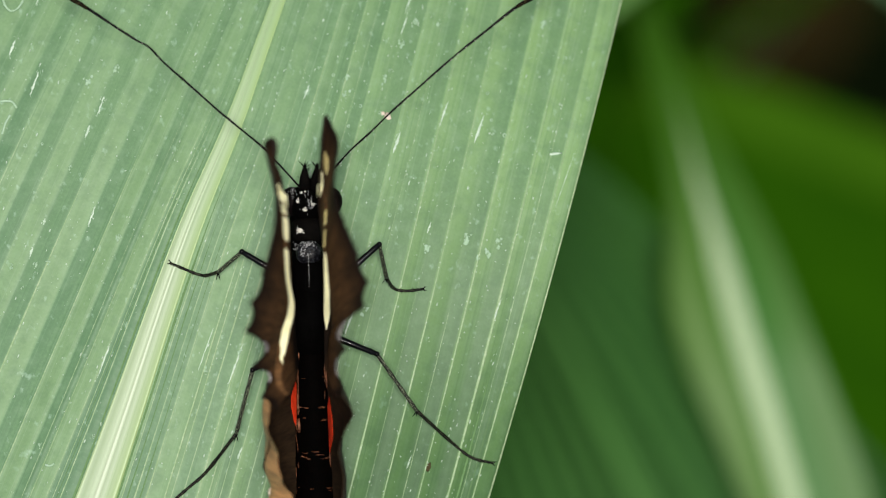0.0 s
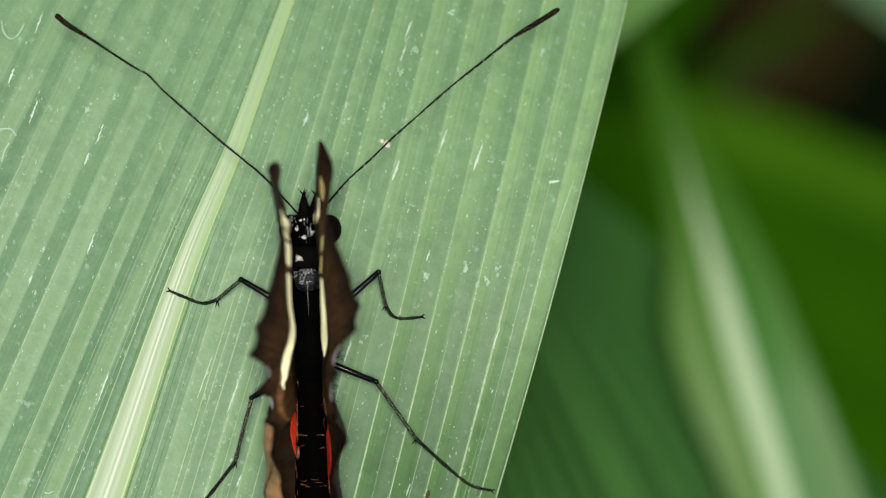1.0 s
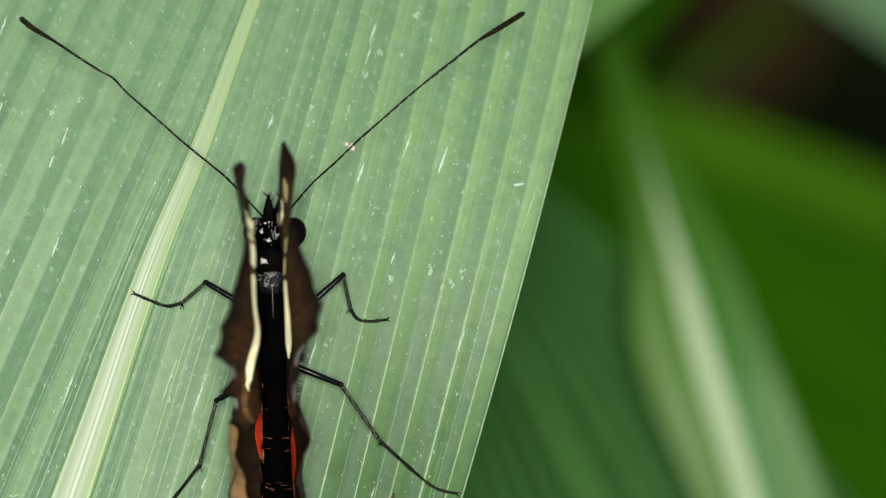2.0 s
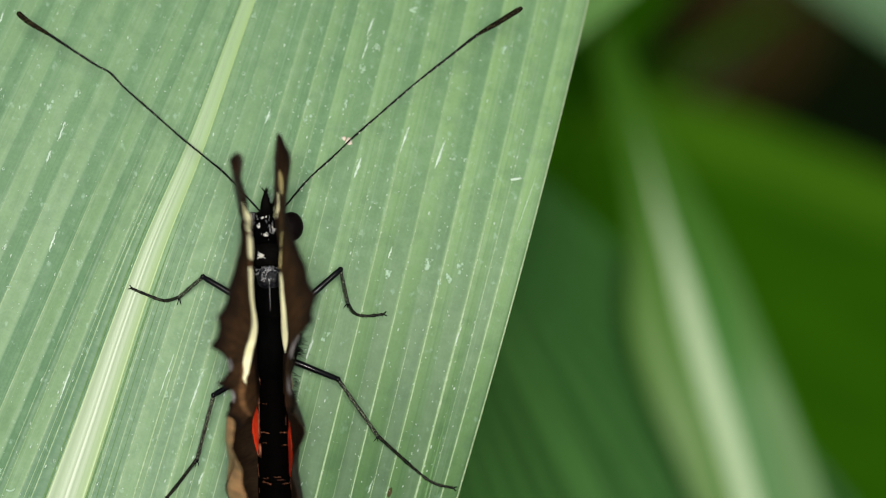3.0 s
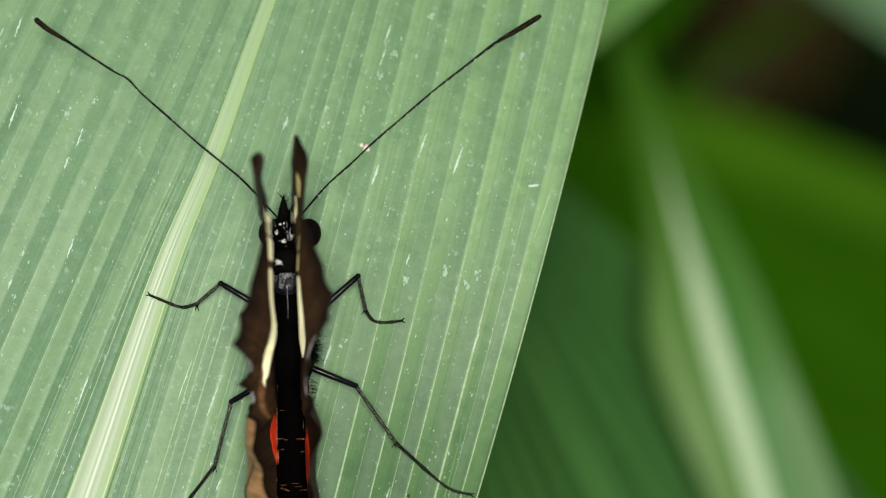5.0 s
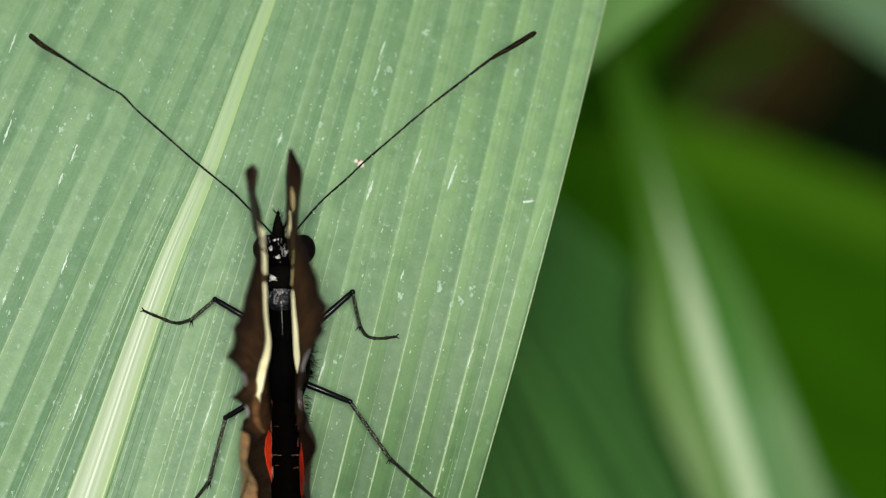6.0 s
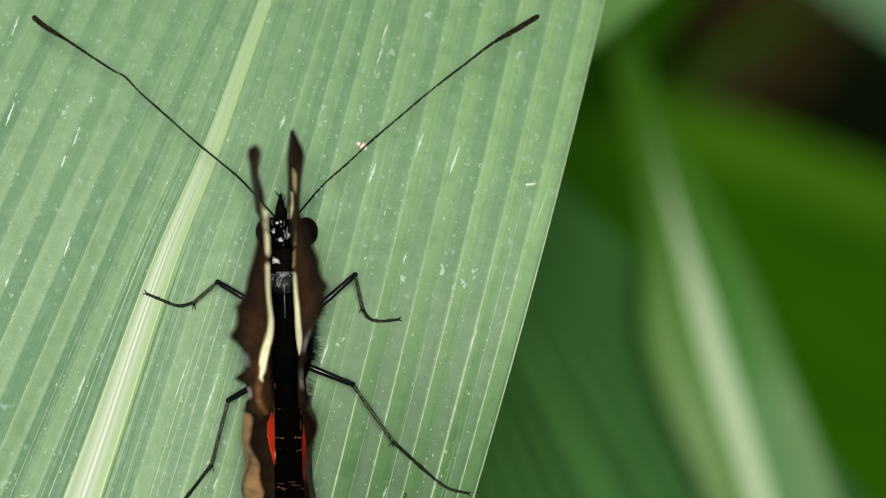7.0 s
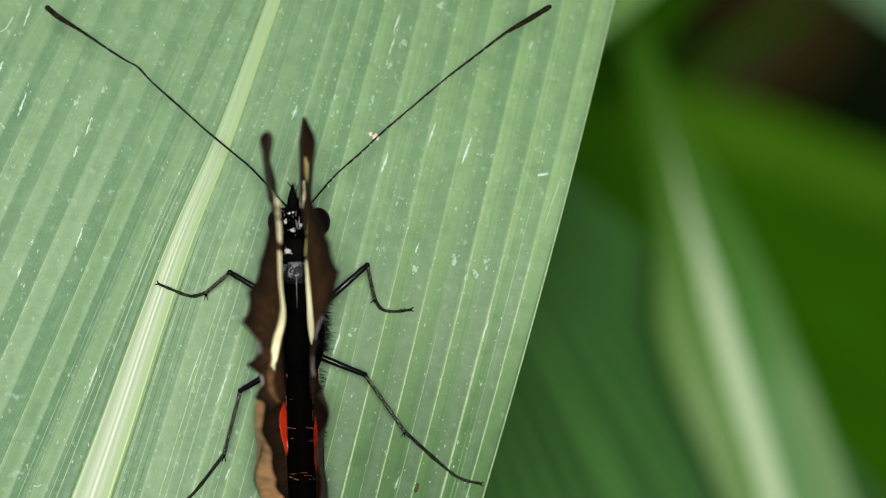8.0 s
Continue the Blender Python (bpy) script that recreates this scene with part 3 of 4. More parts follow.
def build_leaf(leaf, label, mats, stations, columns, veins=(), near=0, group="leaves of the plants", rib_fade=None, band=None):
    """Blade, midrib, veins, margins and a stalk to the ground, all under one leaf."""
    blade_m, rib_m, margin_m = mats
    foot = leaf.point(leaf.base, 0)
    ground = Vector((foot.x - leaf.along.x * 40, foot.y - leaf.along.y * 40, GROUND_Z))
    root = thing("leaf", ground, label, "leaf", group)
    layer_us = columns
    bm = two_sided(lambda a, u: leaf.point(a, u), stations, layer_us, (0, 0, -0.22), (0, 0))
    uv = bm.loops.layers.uv.verify()
    for f in bm.faces:
        for loop in f.loops:
            a, u = loop[uv].uv
            loop[uv].uv = (leaf.count(u) if leaf.pleats else u, a * 0.02)
    part("blade", bm, blade_m, root)
    if rib_m:
        lo, hi = rib_fade or (leaf.base, leaf.tip)
        bm = two_sided(lambda a, u: leaf.point(a, u * leaf.rib * (max(0.85, min(1.3, 1 - 0.016 * a)) if leaf.sway else 1) * (1 if a < hi - 16 else 0.08 + 0.92 * (hi - a) / 16), 0.05 + 0.10 * (1 - u * u) - 0.05 * math.exp(-(u / 0.12) ** 2)),
                       [a for a in stations if lo <= a <= hi], spread(-1, 1, 17), (0, 0, -0.12), (0, 0))
        uv = bm.loops.layers.uv.verify()
        for f in bm.faces:
            for loop in f.loops:
                a, u = loop[uv].uv
                loop[uv].uv = (u * leaf.rib, a * 0.02)
        part("midrib", bm, rib_m, root, "pale green midrib")
    if band:
        bm = two_sided(lambda a, u: leaf.point(a, u, 0.3), stations, spread(band[0], band[1], 7), (0, 0, -0.2), (0, 0))
        part("lit_fold_band", bm, band[2], root, "brighter yellow green strip painted for the lit fold")
    for u, r, own, end in veins:
        bm = bmesh.new()
        line = [a for a in stations if near <= a <= end]
        tube(bm, [leaf.point(a, u + 0.002 * noise.noise((a * 0.05, u * 9, 4.0)), 0.0) for a in line],
             [r * max(0.12, min(1.0, 1.0 - (a - 1) * 0.055)) * min(1.0, 0.1 + (end - a) / 8) * max(0.2, 0.9 + 0.9 * noise.noise((a * 0.09, u * 20, 7.0)) + 0.25 * noise.noise((a * 2.1, u * 20, 2.0))) for a in line], 8, 0.07)
        part("vein", bm, own, root)
    if margin_m:
        for u in (-1.0, 1.0):
            bm = bmesh.new()
            tube(bm, [leaf.point(a, u, -0.08) for a in stations], [0.065] * len(stations), 6)
            part("leaf_edge", bm, margin_m, root, "thin pale leaf edge")
    bm = bmesh.new()
    top = leaf.point(leaf.base + 3, 0, -0.3)
    line = smooth_line([top, foot + Vector((0, 0, -4)) - leaf.along * 12, (foot + ground) / 2 - leaf.along * 10 + Vector((0, 0, -20)), ground], 24)
    tube(bm, line, [1.3 + 1.6 * k / 23 for k in range(24)], 10)
    part("leaf_stalk", bm, STALK, root)
    return root


def falling(start, curve, reach, back):
    """Height along a blade: level, then bending down past start, with a slow fall towards the base."""
    def rise(a):
        if a < start:
            return -back * (a - start) ** 2
        f = min(a - start, reach)
        return -curve * f * f - 2 * curve * reach * max(0.0, a - start - reach)
    return rise


# the lines at which its pleats turn, counted outwards from the midrib
PLEATS = ((-1.2, -11.0), (-1.0, -9.0), (-0.90, -8.0), (-0.79, -7.0), (-0.685, -6.0), (-0.58, -5.0), (-0.475, -4.0), (-0.365, -3.0), (-0.25, -2.0),
          (-0.150, -1.0), (-0.06, -0.12), (0.0, 0.0), (0.10, 1.0), (0.208, 2.0), (0.285, 3.0), (0.365, 4.0), (0.48, 5.0), (0.597, 6.0), (0.692, 7.0),
          (0.793, 8.0), (0.878, 9.0), (0.953, 10.0), (1.05, 11.0))
SWAY = ((-40, -0.02), (-12, -0.0227), (-7, -0.027), (-4, -0.0326), (-1, -0.034), (2, -0.0345), (4, -0.026), (5.5, -0.0193), (7, -0.0150), (10, -0.0184), (14.4, -0.0229), (40, -0.02))
MAIN = Leaf((-12.67, 0.00, 0.00), 19.6, 19.33, 110, -190, -40, falling(-2.0, 0.0125, 30.0, 0.0009), pleats=9, fold=-0.5, depth=(0.20, 0.10), rib=0.034, sag=2.6,
            knots=PLEATS, sway=SWAY)

# ---- ground ----
bm = bmesh.new()
steps = [-9000, -3000, -1000] + spread(-600, 600, 49) + [1000, 3000, 9000]
rows = [[bm.verts.new((x, y, GROUND_Z + (6 * noise.noise((x * 0.02, y * 0.02, 0)) if abs(x) < 600 and abs(y) < 600 else 0)))
         for y in steps] for x in steps]
grid_faces(bm, rows, [[(x, y) for y in steps] for x in steps])
tagged(part("ground", bm, SOIL, None), "bare soil with deep shade put into its near-black green colour", "ground", kind="structure")

# ---- the leaf under the butterfly ----
stations = spread(-190, -26, 40) + spread(-25, 36, 90) + spread(38, 110, 30)
columns = [-1 + k / 120 for k in range(241)]
rnd = random.Random(4)
veins = [(MAIN.crest(k), 0.042, VEIN, 60) for k in range(2, 11)]
veins += [(MAIN.crest(k + 0.5 + rnd.uniform(-0.06, 0.06)), 0.028, VEIN, 60) for k in range(1, 10)]
veins += [(MAIN.crest(k), 0.030, VEIN, 5) for k in range(-6, 0)]
veins += [(u, r, VEIN, 9) for u, r in ((0.052, 0.040), (0.077, 0.052), (0.100, 0.036), (0.137, 0.044), (0.175, 0.034), (0.232, 0.036), (0.262, 0.030),
                                       (-0.072, 0.042), (-0.088, 0.034), (-0.104, 0.030), (-0.171, 0.026))]
veins += [(u, r, VEIN_DARK, end) for u, r, end in ((-0.046, 0.075, 9), (0.043, 0.050, 6), (0.063, 0.050, 5), (0.088, 0.044, 4), (-0.080, 0.032, 6), (0.905, 0.10, 1), (0.938, 0.05, -1))]
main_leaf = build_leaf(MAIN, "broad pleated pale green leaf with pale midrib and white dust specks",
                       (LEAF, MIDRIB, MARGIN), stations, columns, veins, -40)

# ---- leaves further down ----
slender = Leaf((20.51, -5.89, -125.00), -15.5, 5.0, 27, -115, -12.6, lambda a: -0.026 * max(0, a + 5) ** 2, fold=0.85, rib=0.185,
               sides=((-115, -0.2, 0.0, 0.2), (-80, -1.4, 0.6, 4.2), (-40, -2.0, 0.0, 5.5), (-12, -2.8, 0.2, 5.8), (-6.6, -3.4, 0.25, 5.3), (-2, -4.1, 0.20, 4.8), (1.6, -4.4, 0.22, 4.4),
                      (4.7, -4.0, 0.28, 4.15), (8, -2.7, 0.30, 3.6), (11, -1.9, 0.30, 3.1), (14.5, -1.4, 0.5, 2.4), (20, -0.9, 0.6, 1.7), (27, -0.3, 0.6, 1.4), (32, 0.5, 0.7, 0.9)))
build_leaf(slender, "slender green leaf with a pale midrib, lower in the plant", (BLADE, BLADE_RIB, None),
           spread(-115, 32, 100), spread(-1, 1, 21), rib_fade=(-115, 21))
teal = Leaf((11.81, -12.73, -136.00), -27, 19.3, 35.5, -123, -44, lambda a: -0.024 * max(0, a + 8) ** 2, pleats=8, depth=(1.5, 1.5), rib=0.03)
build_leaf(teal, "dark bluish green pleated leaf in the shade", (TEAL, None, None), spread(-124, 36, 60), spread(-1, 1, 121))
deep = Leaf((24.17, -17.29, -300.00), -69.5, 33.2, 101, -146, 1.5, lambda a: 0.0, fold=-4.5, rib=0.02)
build_leaf(deep, "deep yellowish green leaf in the shade", (DEEP, None, None), spread(-146, 101, 50), spread(-1, 1, 31), band=(0.82, 1.0, DEEP_LIT_FOLD))
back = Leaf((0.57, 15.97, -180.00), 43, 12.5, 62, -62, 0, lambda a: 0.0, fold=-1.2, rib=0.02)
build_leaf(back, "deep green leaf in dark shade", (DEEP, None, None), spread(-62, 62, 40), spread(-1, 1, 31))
pale = Leaf((10.35, 23.60, -110.00), 50, 7.0, 70, -70, 0, lambda a: 0.0, fold=1.2, rib=0.05)
build_leaf(pale, "light green leaf tip behind the broad leaf", (PALE, None, None), spread(-70, 70, 40), spread(-1, 1, 31))
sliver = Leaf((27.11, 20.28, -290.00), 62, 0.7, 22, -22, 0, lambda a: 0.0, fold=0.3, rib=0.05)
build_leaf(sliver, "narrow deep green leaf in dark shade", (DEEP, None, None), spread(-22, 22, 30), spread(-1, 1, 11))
corner = Leaf((44.0, 31.2, -260.00), -56, 9.4, 70, -70, 0, lambda a: 0.0, fold=1.2, rib=0.05)
build_leaf(corner, "greyish green leaf at the edge of the clearing", (DUSKY, None, None), spread(-70, 70, 40), spread(-1, 1, 31))

# a curled dead leaf on the soil
dead = Leaf((43.0, 30.5, GROUND_Z + 7), 40, 9.0, 14, -14, 0, lambda a: 4 - 0.01 * a * a, fold=3.0)
root = thing("dead_leaf", (43.0, 30.5, GROUND_Z + 6), "curled brown dead leaf on the soil", "leaf")
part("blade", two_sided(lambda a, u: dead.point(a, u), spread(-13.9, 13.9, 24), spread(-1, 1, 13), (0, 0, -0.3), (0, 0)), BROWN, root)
bm = bmesh.new()
tube(bm, [dead.point(a, 0, 0.2) for a in spread(-20, 13, 20)], [0.5 - 0.02 * k for k in range(20)], 6)
part("midrib", bm, STALK, root)

# ---- butterfly ----
butterfly = thing("butterfly", (-6.78, -3.42, 0.00), "dark brown butterfly with raised scalloped wings and cream stripes", "butterfly")

bm = bmesh.new()
blob(bm, (-6.67, -1.67, 4.40), (1.3, 2.3, 1.5), seg=32, rough=0.05)
blob(bm, (-6.67, 0.74, 4.20), (1.25, 1.6, 1.2), seg=32, rough=0.05)
blob(bm, (-6.66, -3.37, 4.60), (1.35, 2.4, 1.5), seg=32, rough=0.05)
thorax = part("thorax", bm, BLACK, butterfly, "glossy black thorax")
bm = bmesh.new()
blob(bm, (-6.73, -0.17, 5.62), (0.66, 0.60, 0.32), seg=24, rough=0.15)
part("collar_plate", bm, PLATE, thorax, "glossy black shield with grey scales")
bm = bmesh.new()
rnd = random.Random(16)
# the two streaks below the scales put the shield's bluish sheen into pale grains
for k in range(170):
    x, y = rnd.gauss(0, 0.34), rnd.uniform(-0.25, 0.48)
    if abs(x) < 0.66 and (y > 0.05 or 0.06 < abs(x) < 0.30):
        blob(bm, Vector((-6.84, -0.11, 0.00)) + Vector((x, y, 5.60 + 0.33 * math.sqrt(max(0.05, 1 - x * x / 0.55 - y * y / 0.4)))), (0.022, 0.03, 0.02), (0, 0, rnd.uniform(-60, 60)), 5)
part("grey_scales", bm, GRIT, thorax, "scattered pale grey scales, the lower streaks standing in for sheen", kind="stuff")
bm = bmesh.new()
tube(bm, [(-6.72, -0.31, 5.98), (-6.72, -0.82, 5.96), (-6.69, -1.38, 5.95), (-6.69, -1.89, 5.94)], [0.006, 0.011, 0.007, 0.004], 6)
part("back_line", bm, GRIT, thorax, "fine grey line along the back")
bm = bmesh.new()
blob(bm, (-6.72, 0.94, 4.90), (0.95, 0.75, 0.75), seg=24, rough=0.1)
part("neck", bm, FUR, thorax)
bm = bmesh.new()
rnd = random.Random(6)
for k in range(30):
    c = Vector((-7.18, 0.93, 5.68)) + Vector((rnd.gauss(0, 0.07), rnd.gauss(0, 0.05), 0))
    a, far = rnd.uniform(0, 2 * math.pi), rnd.choice((0.06, 0.09, 0.12, 0.22))
    tube(bm, [c, c + Vector((math.cos(a) * far, math.sin(a) * far * 0.7, 0.10))], [0.035, 0.008], 5)
part("white_tuft", bm, WHITE, thorax, "small cream white tuft")

bm = bmesh.new()
blob(bm, (-6.69, 2.24, 4.70), (1.12, 1.0, 0.92), seg=28, rough=0.1)
blob(bm, (-6.69, 3.01, 4.60), (0.62, 0.55, 0.6), seg=20, rough=0.15)
head = part("head", bm, BLACK, butterfly, "glossy black head")
for px in ((-7.58, 2.38, 4.60), (-5.67, 2.38, 4.60)):
    bm = bmesh.new()
    blob(bm, px, (0.62, 0.74, 0.72), seg=28)
    part("compound_eye", bm, EYE, head, "dark brown domed eye")
for px, tip in (((-6.92, 2.72, 4.80), (-6.93, 4.27, 5.60)), ((-6.41, 2.72, 4.80), (-6.31, 4.27, 5.60))):
    bm = bmesh.new()
    line = smooth_line([px, (Vector(px) + Vector(tip)) / 2 + Vector((0, 0, 0.3)), tip], 9)
    tube(bm, line, [0.24, 0.28, 0.28, 0.27, 0.25, 0.21, 0.15, 0.09, 0.02], 8)
    rnd = random.Random(3)
    for k in range(46):
        p = line[rnd.randrange(1, 8)]
        tube(bm, [p, p + Vector((rnd.uniform(-0.36, 0.36), rnd.uniform(0.12, 0.36), rnd.uniform(0.0, 0.25)))], [0.03, 0.006], 4)
    part("palp", bm, FUR, head, "black bristly palp")
# glints of the glossy head, built as clusters of white flakes
rnd = random.Random(8)
for c, n, size in (((-7.27, 2.35, 5.50), 9, 0.12), ((-6.93, 1.98, 5.60), 12, 0.15), ((-6.90, 2.83, 5.40), 7, 0.10), ((-7.07, 2.80, 5.40), 6, 0.08), ((-6.53, 2.23, 5.60), 8, 0.13)):
    bm = bmesh.new()
    for k in range(n):
        d = Vector((rnd.gauss(0, 0.35) * size, rnd.gauss(0, 0.6) * size, 0))
        blob(bm, Vector(c) + d, (0.028, 0.05, 0.03), (0, 0, rnd.uniform(-40, 40)), 6)
    part("head_glint", bm, WHITE, head, "small ragged white spot standing in for a glint")
bm = bmesh.new()
for c, n, wide, tall in (((-7.53, 2.69, 5.25), 34, 0.12, 0.22), ((-6.64, 2.23, 5.62), 30, 0.14, 0.2), ((-7.01, 2.52, 5.50), 20, 0.25, 0.2), ((-6.68, 3.48, 5.00), 40, 0.14, 0.3)):
    for k in range(n):
        p = Vector(c) + Vector((rnd.gauss(0, wide), rnd.gauss(0, tall), 0))
        tube(bm, [p, p + Vector((rnd.uniform(-0.05, 0.05), rnd.uniform(0.04, 0.14), 0.06))], [0.014, 0.005], 4)
part("grey_hair", bm, GRIT, head, "fine grey hairs", kind="stuff")

# abdomen in overlapping rings
abdomen = None
line = smooth_line([(-6.64, -4.51, 4.50), (-6.47, -9.05, 4.60), (-6.30, -13.03, 4.30), (-6.09, -18.18, 3.40), (-5.93, -21.65, 2.60)], 60)
girth = [(0, 0.95), (0.25, 1.12), (0.55, 1.22), (0.8, 0.85), (0.95, 0.4), (1, 0.1)]
bm = bmesh.new()
tube(bm, line, [table(girth, k / 59) * (1 - 0.05 * ((k / 59 * 9) % 1.0)) for k in range(60)], 28)
abdomen = part("abdomen", bm, ABDOMEN, butterfly, "black abdomen with rusty rings")
for n in range(1, 9):
    k = int(n * 59 / 9)
    bm = bmesh.new()
    r = table(girth, k / 59)
    rnd = random.Random(n)
    for j in range(5):
        mid = rnd.choice((rnd.uniform(0.5, 1.1), rnd.uniform(2.0, 2.7), rnd.uniform(0.9, 2.2)))
        away, span = rnd.gauss(0, 0.07), rnd.uniform(0.06, 0.2)
        arc = [line[k] + Vector((math.cos(q) * r * 1.01, away + rnd.gauss(0, 0.012), math.sin(q) * r * 1.01)) for q in spread(mid - span, mid + span, 7)]
        tube(bm, arc, [0.002, 0.005, 0.009, 0.004, 0.008, 0.005, 0.002], 5)
    for j in range(12):
        q = rnd.choice((rnd.gauss(0.55, 0.07), rnd.gauss(2.58, 0.07)))
        first = k + rnd.randrange(0, 5)
        far = [line[min(59, first + i)] + Vector((math.cos(q) * r * 1.01, 0, math.sin(q) * r * 1.01)) for i in range(rnd.choice((2, 2, 3)))]
        tube(bm, far, [rnd.uniform(0.003, 0.007) for _ in far], 5)
    part("ring_scales", bm, RUSTY, abdomen, "rusty red ring of scales", kind="stuff")

bm = bmesh.new()
rnd = random.Random(31)
for q, last in ((2.30, 13), (0.78, 26), (0.12, 14)):
    for j in range(34):
        first = min(last, int(abs(rnd.gauss(6, 9))))
        r = table(girth, first / 59) * 1.015
        turn = q + rnd.gauss(0, 0.045)
        bit = [line[first + i] + Vector((math.cos(turn + 0.03 * math.sin(i + j)) * r, rnd.uniform(-0.1, 0.1), math.sin(turn) * r)) for i in range(3)]
        tube(bm, bit, [0.004, rnd.choice((0.006, 0.008, 0.015)), 0.004], 5)
    for first in (11, 20) if q > 0.5 else ():
        r = table(girth, first / 59) * 1.015
        for j in range(7):
            turn = q + (1 if q < 1 else -1) * rnd.uniform(-0.1, 0.5)
            lean = 0.35 * (abs(turn - 1.54) - 0.4) if first == 20 else 0.0
            p = line[first] + Vector((math.cos(turn) * r, lean + rnd.gauss(0, 0.03), math.sin(turn) * r))
            tube(bm, [p - Vector((0.07, 0, 0)), p + Vector((0.07, rnd.uniform(-0.03, 0.03), 0))], [0.004, 0.008], 5)
part("golden_scaling", bm, GOLD, abdomen, "thin broken lines of golden scales", kind="stuff")

# side hairs
rnd = random.Random(11)
for name, owner, top, bottom, reach, count in (("side_hair", thorax, (-5.45, -1.45, 4.00), (-5.46, -4.09, 3.80), 0.72, 330),
                                              ("side_hair", abdomen, (-5.52, -4.81, 3.40), (-5.47, -9.09, 3.00), 0.40, 160)):
    bm = bmesh.new()
    for k in range(count):
        p = Vector(top).lerp(Vector(bottom), rnd.random()) + Vector((rnd.uniform(-0.3, 0.05), 0, rnd.uniform(-0.5, 0.4)))
        d = Vector((rnd.uniform(0.5, 1.0), rnd.uniform(-0.5, 0.35), rnd.uniform(-0.1, 0.5))) * reach * rnd.uniform(0.6, 1.1)
        tube(bm, [p, p + d * 0.6, p + d + Vector((0, -0.05, -0.05))], [0.011, 0.008, 0.003], 4)
    part(name, bm, FUR, owner, "short black hairs", kind="stuff")

# antennae
FEELERS = {
    "left": ((-7.11, 3.03, 5.00), (-8.85, 4.92, 5.60), (-9.86, 5.79, 6.00), (-11.20, 6.89, 6.30), (-12.55, 8.09, 6.50), (-13.92, 9.30, 6.70), (-14.65, 10.06, 6.80), (-15.27, 10.40, 6.80), (-16.20, 10.99, 6.80), (-17.56, 11.89, 6.70), (-18.66, 12.57, 6.60), (-19.29, 13.09, 6.50)),
    "right": ((-6.20, 3.09, 5.00), (-5.38, 4.10, 5.40), (-4.64, 4.92, 5.70), (-3.59, 5.87, 6.00), (-2.54, 6.89, 6.30), (-1.24, 8.04, 6.50), (-0.03, 9.11, 6.60), (0.93, 9.92, 6.60), (2.14, 10.88, 6.60), (3.50, 11.96, 6.50), (4.60, 12.64, 6.40), (5.81, 13.41, 6.20)),
}
FEELER_PARTS = {}
for which, ctrl in FEELERS.items():
    line = smooth_line(ctrl, 90)
    feeler = bmesh.new()
    cut = 74
    tube(feeler, line[:cut + 1], [0.053 - 0.010 * math.sin(k * 0.5) * (k % 2) + 0.022 * max(0, k - 55) / 20 for k in range(cut + 1)], 8)
    antenna = part("antenna", feeler, FEELER, butterfly, "thin black antenna", origin=ctrl[0])
    bm = bmesh.new()
    tube(bm, line[cut:], [0.085 + 0.050 * math.sin(min(1, k / 9) * math.pi / 2) - (0.06 if k == 15 else 0) + 0.008 * (k % 2) for k in range(16)], 10)
    part("club", bm, CLUB, antenna, "dark brown antenna club")
    bm = bmesh.new()
    for k in range(10, 76, 3 if which == "right" else 11):
        blob(bm, line[k] + Vector((0.03, -0.03, 0.06)), (0.027, 0.027, 0.022) if which == "right" else (0.02, 0.02, 0.016), (0, 0, 0), 6)
    part("pale_joints", bm, WHITE, antenna, "tiny white joint marks", kind="stuff")
    FEELER_PARTS[which] = antenna


# legs: thigh, shin, foot segments, claws
def on_leaf(p, lift=0.24):
    return Vector((p[0], p[1], MAIN.find(p[0], p[1]) + lift))


